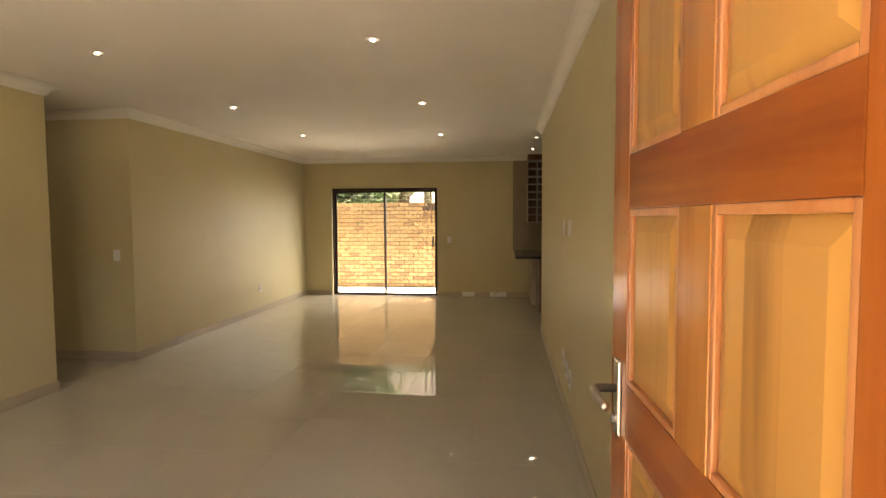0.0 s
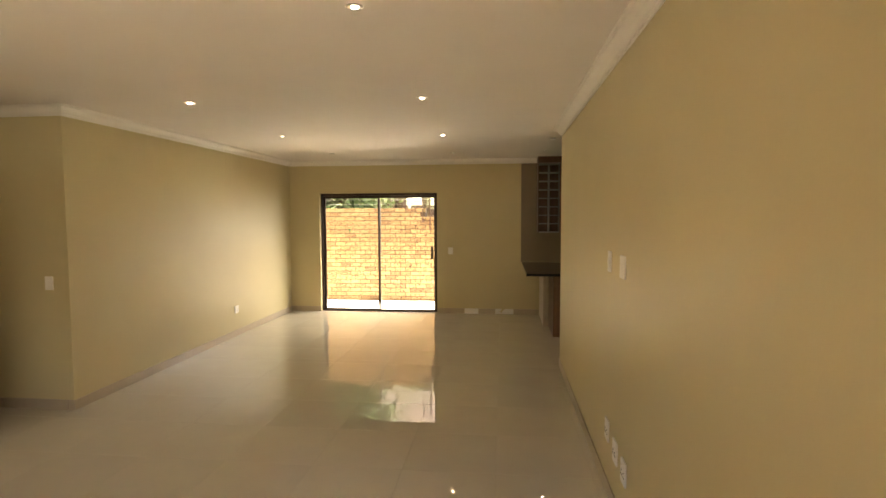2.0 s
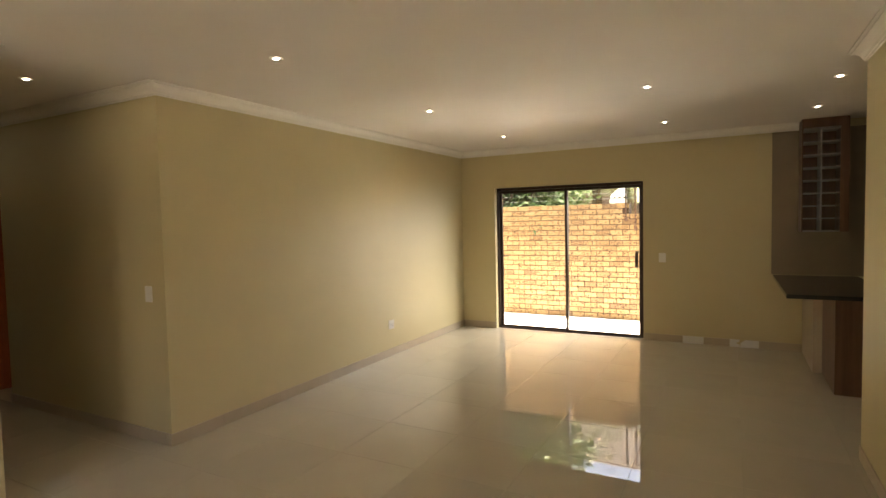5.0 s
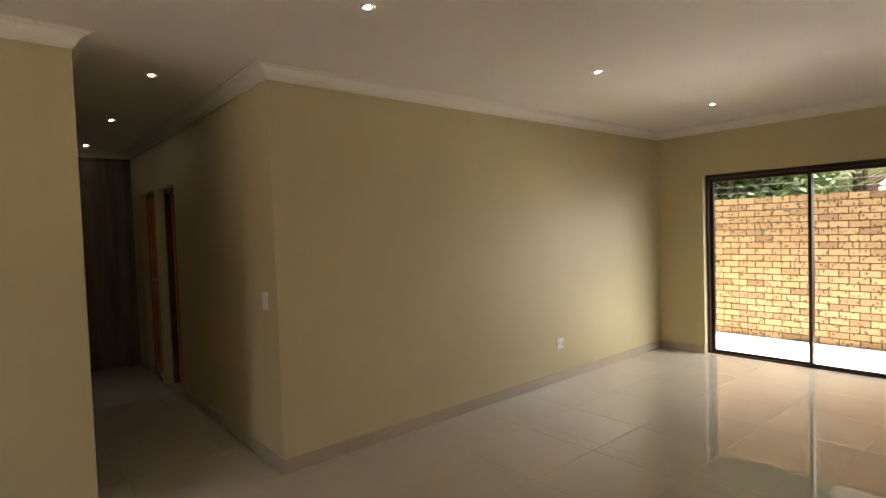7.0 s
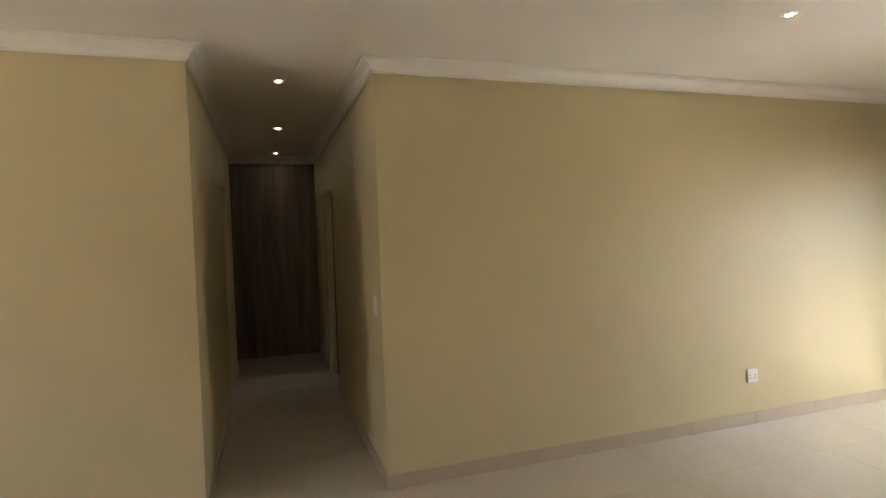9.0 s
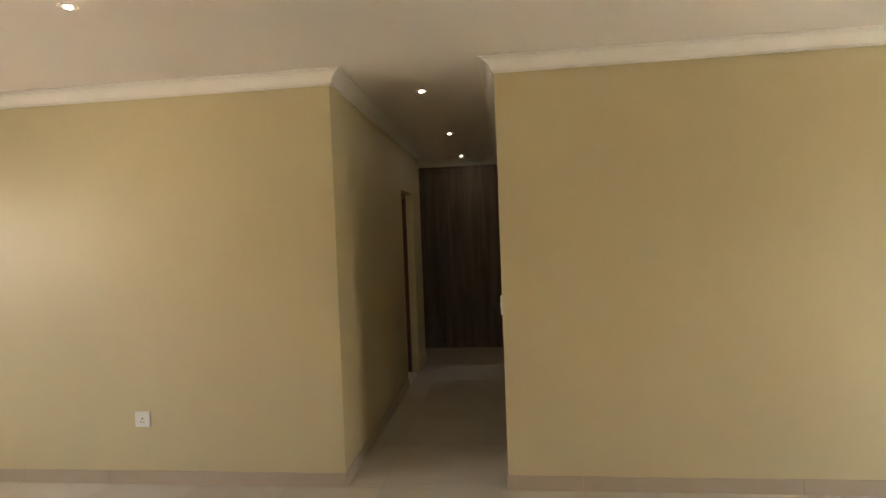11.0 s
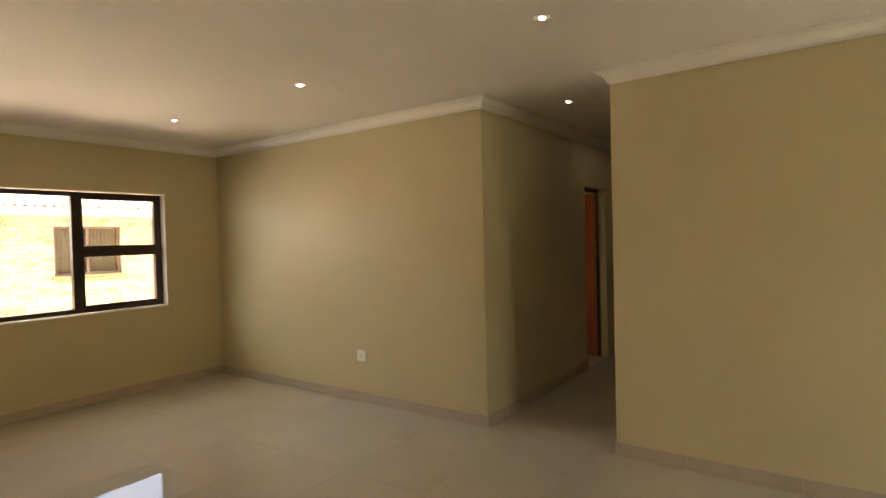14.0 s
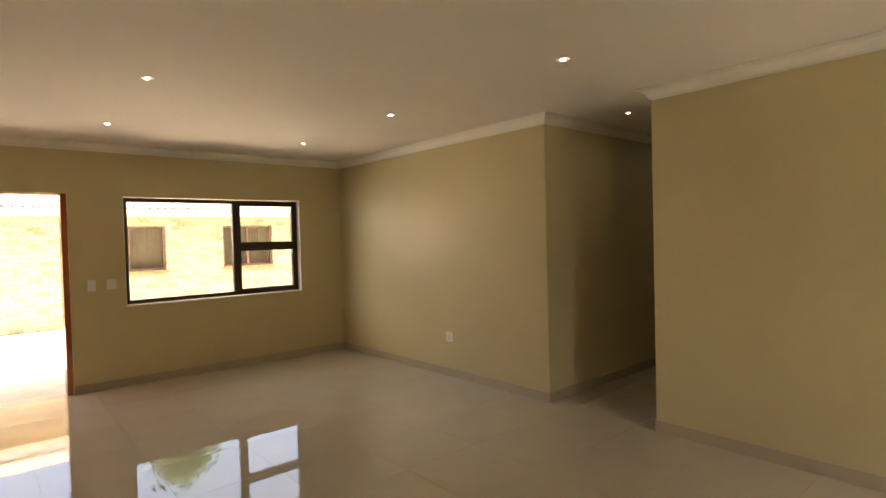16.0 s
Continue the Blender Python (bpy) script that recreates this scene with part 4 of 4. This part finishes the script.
skirting("baseboard_1", WEST, SOUTH + 0.011, WEST, HALL_S, 1, 0)
skirting("baseboard_2", WEST, HALL_N, WEST, NORTH - 0.011, 1, 0)
skirting("baseboard_3", WEST, NORTH, SD_X0, NORTH, 0, -1)
# bright reflections on this skirting are built in as white pieces
sk4 = tagged(new("baseboard_4"), "cream tile skirting with bright reflections built in as white pieces", "skirting", kind="structure")
for x0, x1, m, out in ((SD_X1, -0.145, SKIRT, 0.010), (-0.141, 0.10, GLINT, 0.012), (0.103, 0.388, SKIRT, 0.010), (0.706, 1.138, SKIRT, 0.010)):
    part("skirting_tile", boxes_bm([(x0, x1, NORTH - out, NORTH, 0.001, 0.092)], 0.0012), m, sk4)
for prof in (((0.391, 0.001), (0.500, 0.001), (0.500, 0.030), (0.455, 0.048), (0.497, 0.066), (0.497, 0.092), (0.391, 0.092)),
             ((0.507, 0.001), (0.703, 0.001), (0.703, 0.092), (0.560, 0.092), (0.507, 0.048))):
    bm = bmesh.new()
    front = [bm.verts.new((x, NORTH - 0.012, z)) for x, z in prof]
    back = [bm.verts.new((x, NORTH, z)) for x, z in prof]
    n = len(prof)
    bm.faces.new(front)
    bm.faces.new(back[::-1])
    for i in range(n):
        bm.faces.new((front[i], back[i], back[(i + 1) % n], front[(i + 1) % n]))
    bmesh.ops.recalc_face_normals(bm, faces=bm.faces)
    part("glint_piece", bm, GLINT, sk4, "white piece shaped as a bright reflection on the skirting")
skirting("baseboard_5", WEST, SOUTH, FD_X0, SOUTH, 0, 1)
skirting("baseboard_6", EAST, SOUTH + 0.011, EAST, EAST_END, -1, 0)
skirting("baseboard_7", D_X1, HALL_N, WEST + 0.010, HALL_N, 0, -1)
skirting("baseboard_8", S_X1, HALL_S, WEST + 0.010, HALL_S, 0, 1)
skirting("baseboard_9", LOBBY_X - 0.010, HALL_S, S_X0, HALL_S, 0, 1)
skirting("baseboard_10", E_X1, HALL_N, D_X0, HALL_N, 0, -1)
skirting("baseboard_11", HALL_W + 0.003, HALL_N, E_X0, HALL_N, 0, -1)
skirting("baseboard_12", LOBBY_X, LOBBY_S, LOBBY_X, HALL_S, -1, 0)
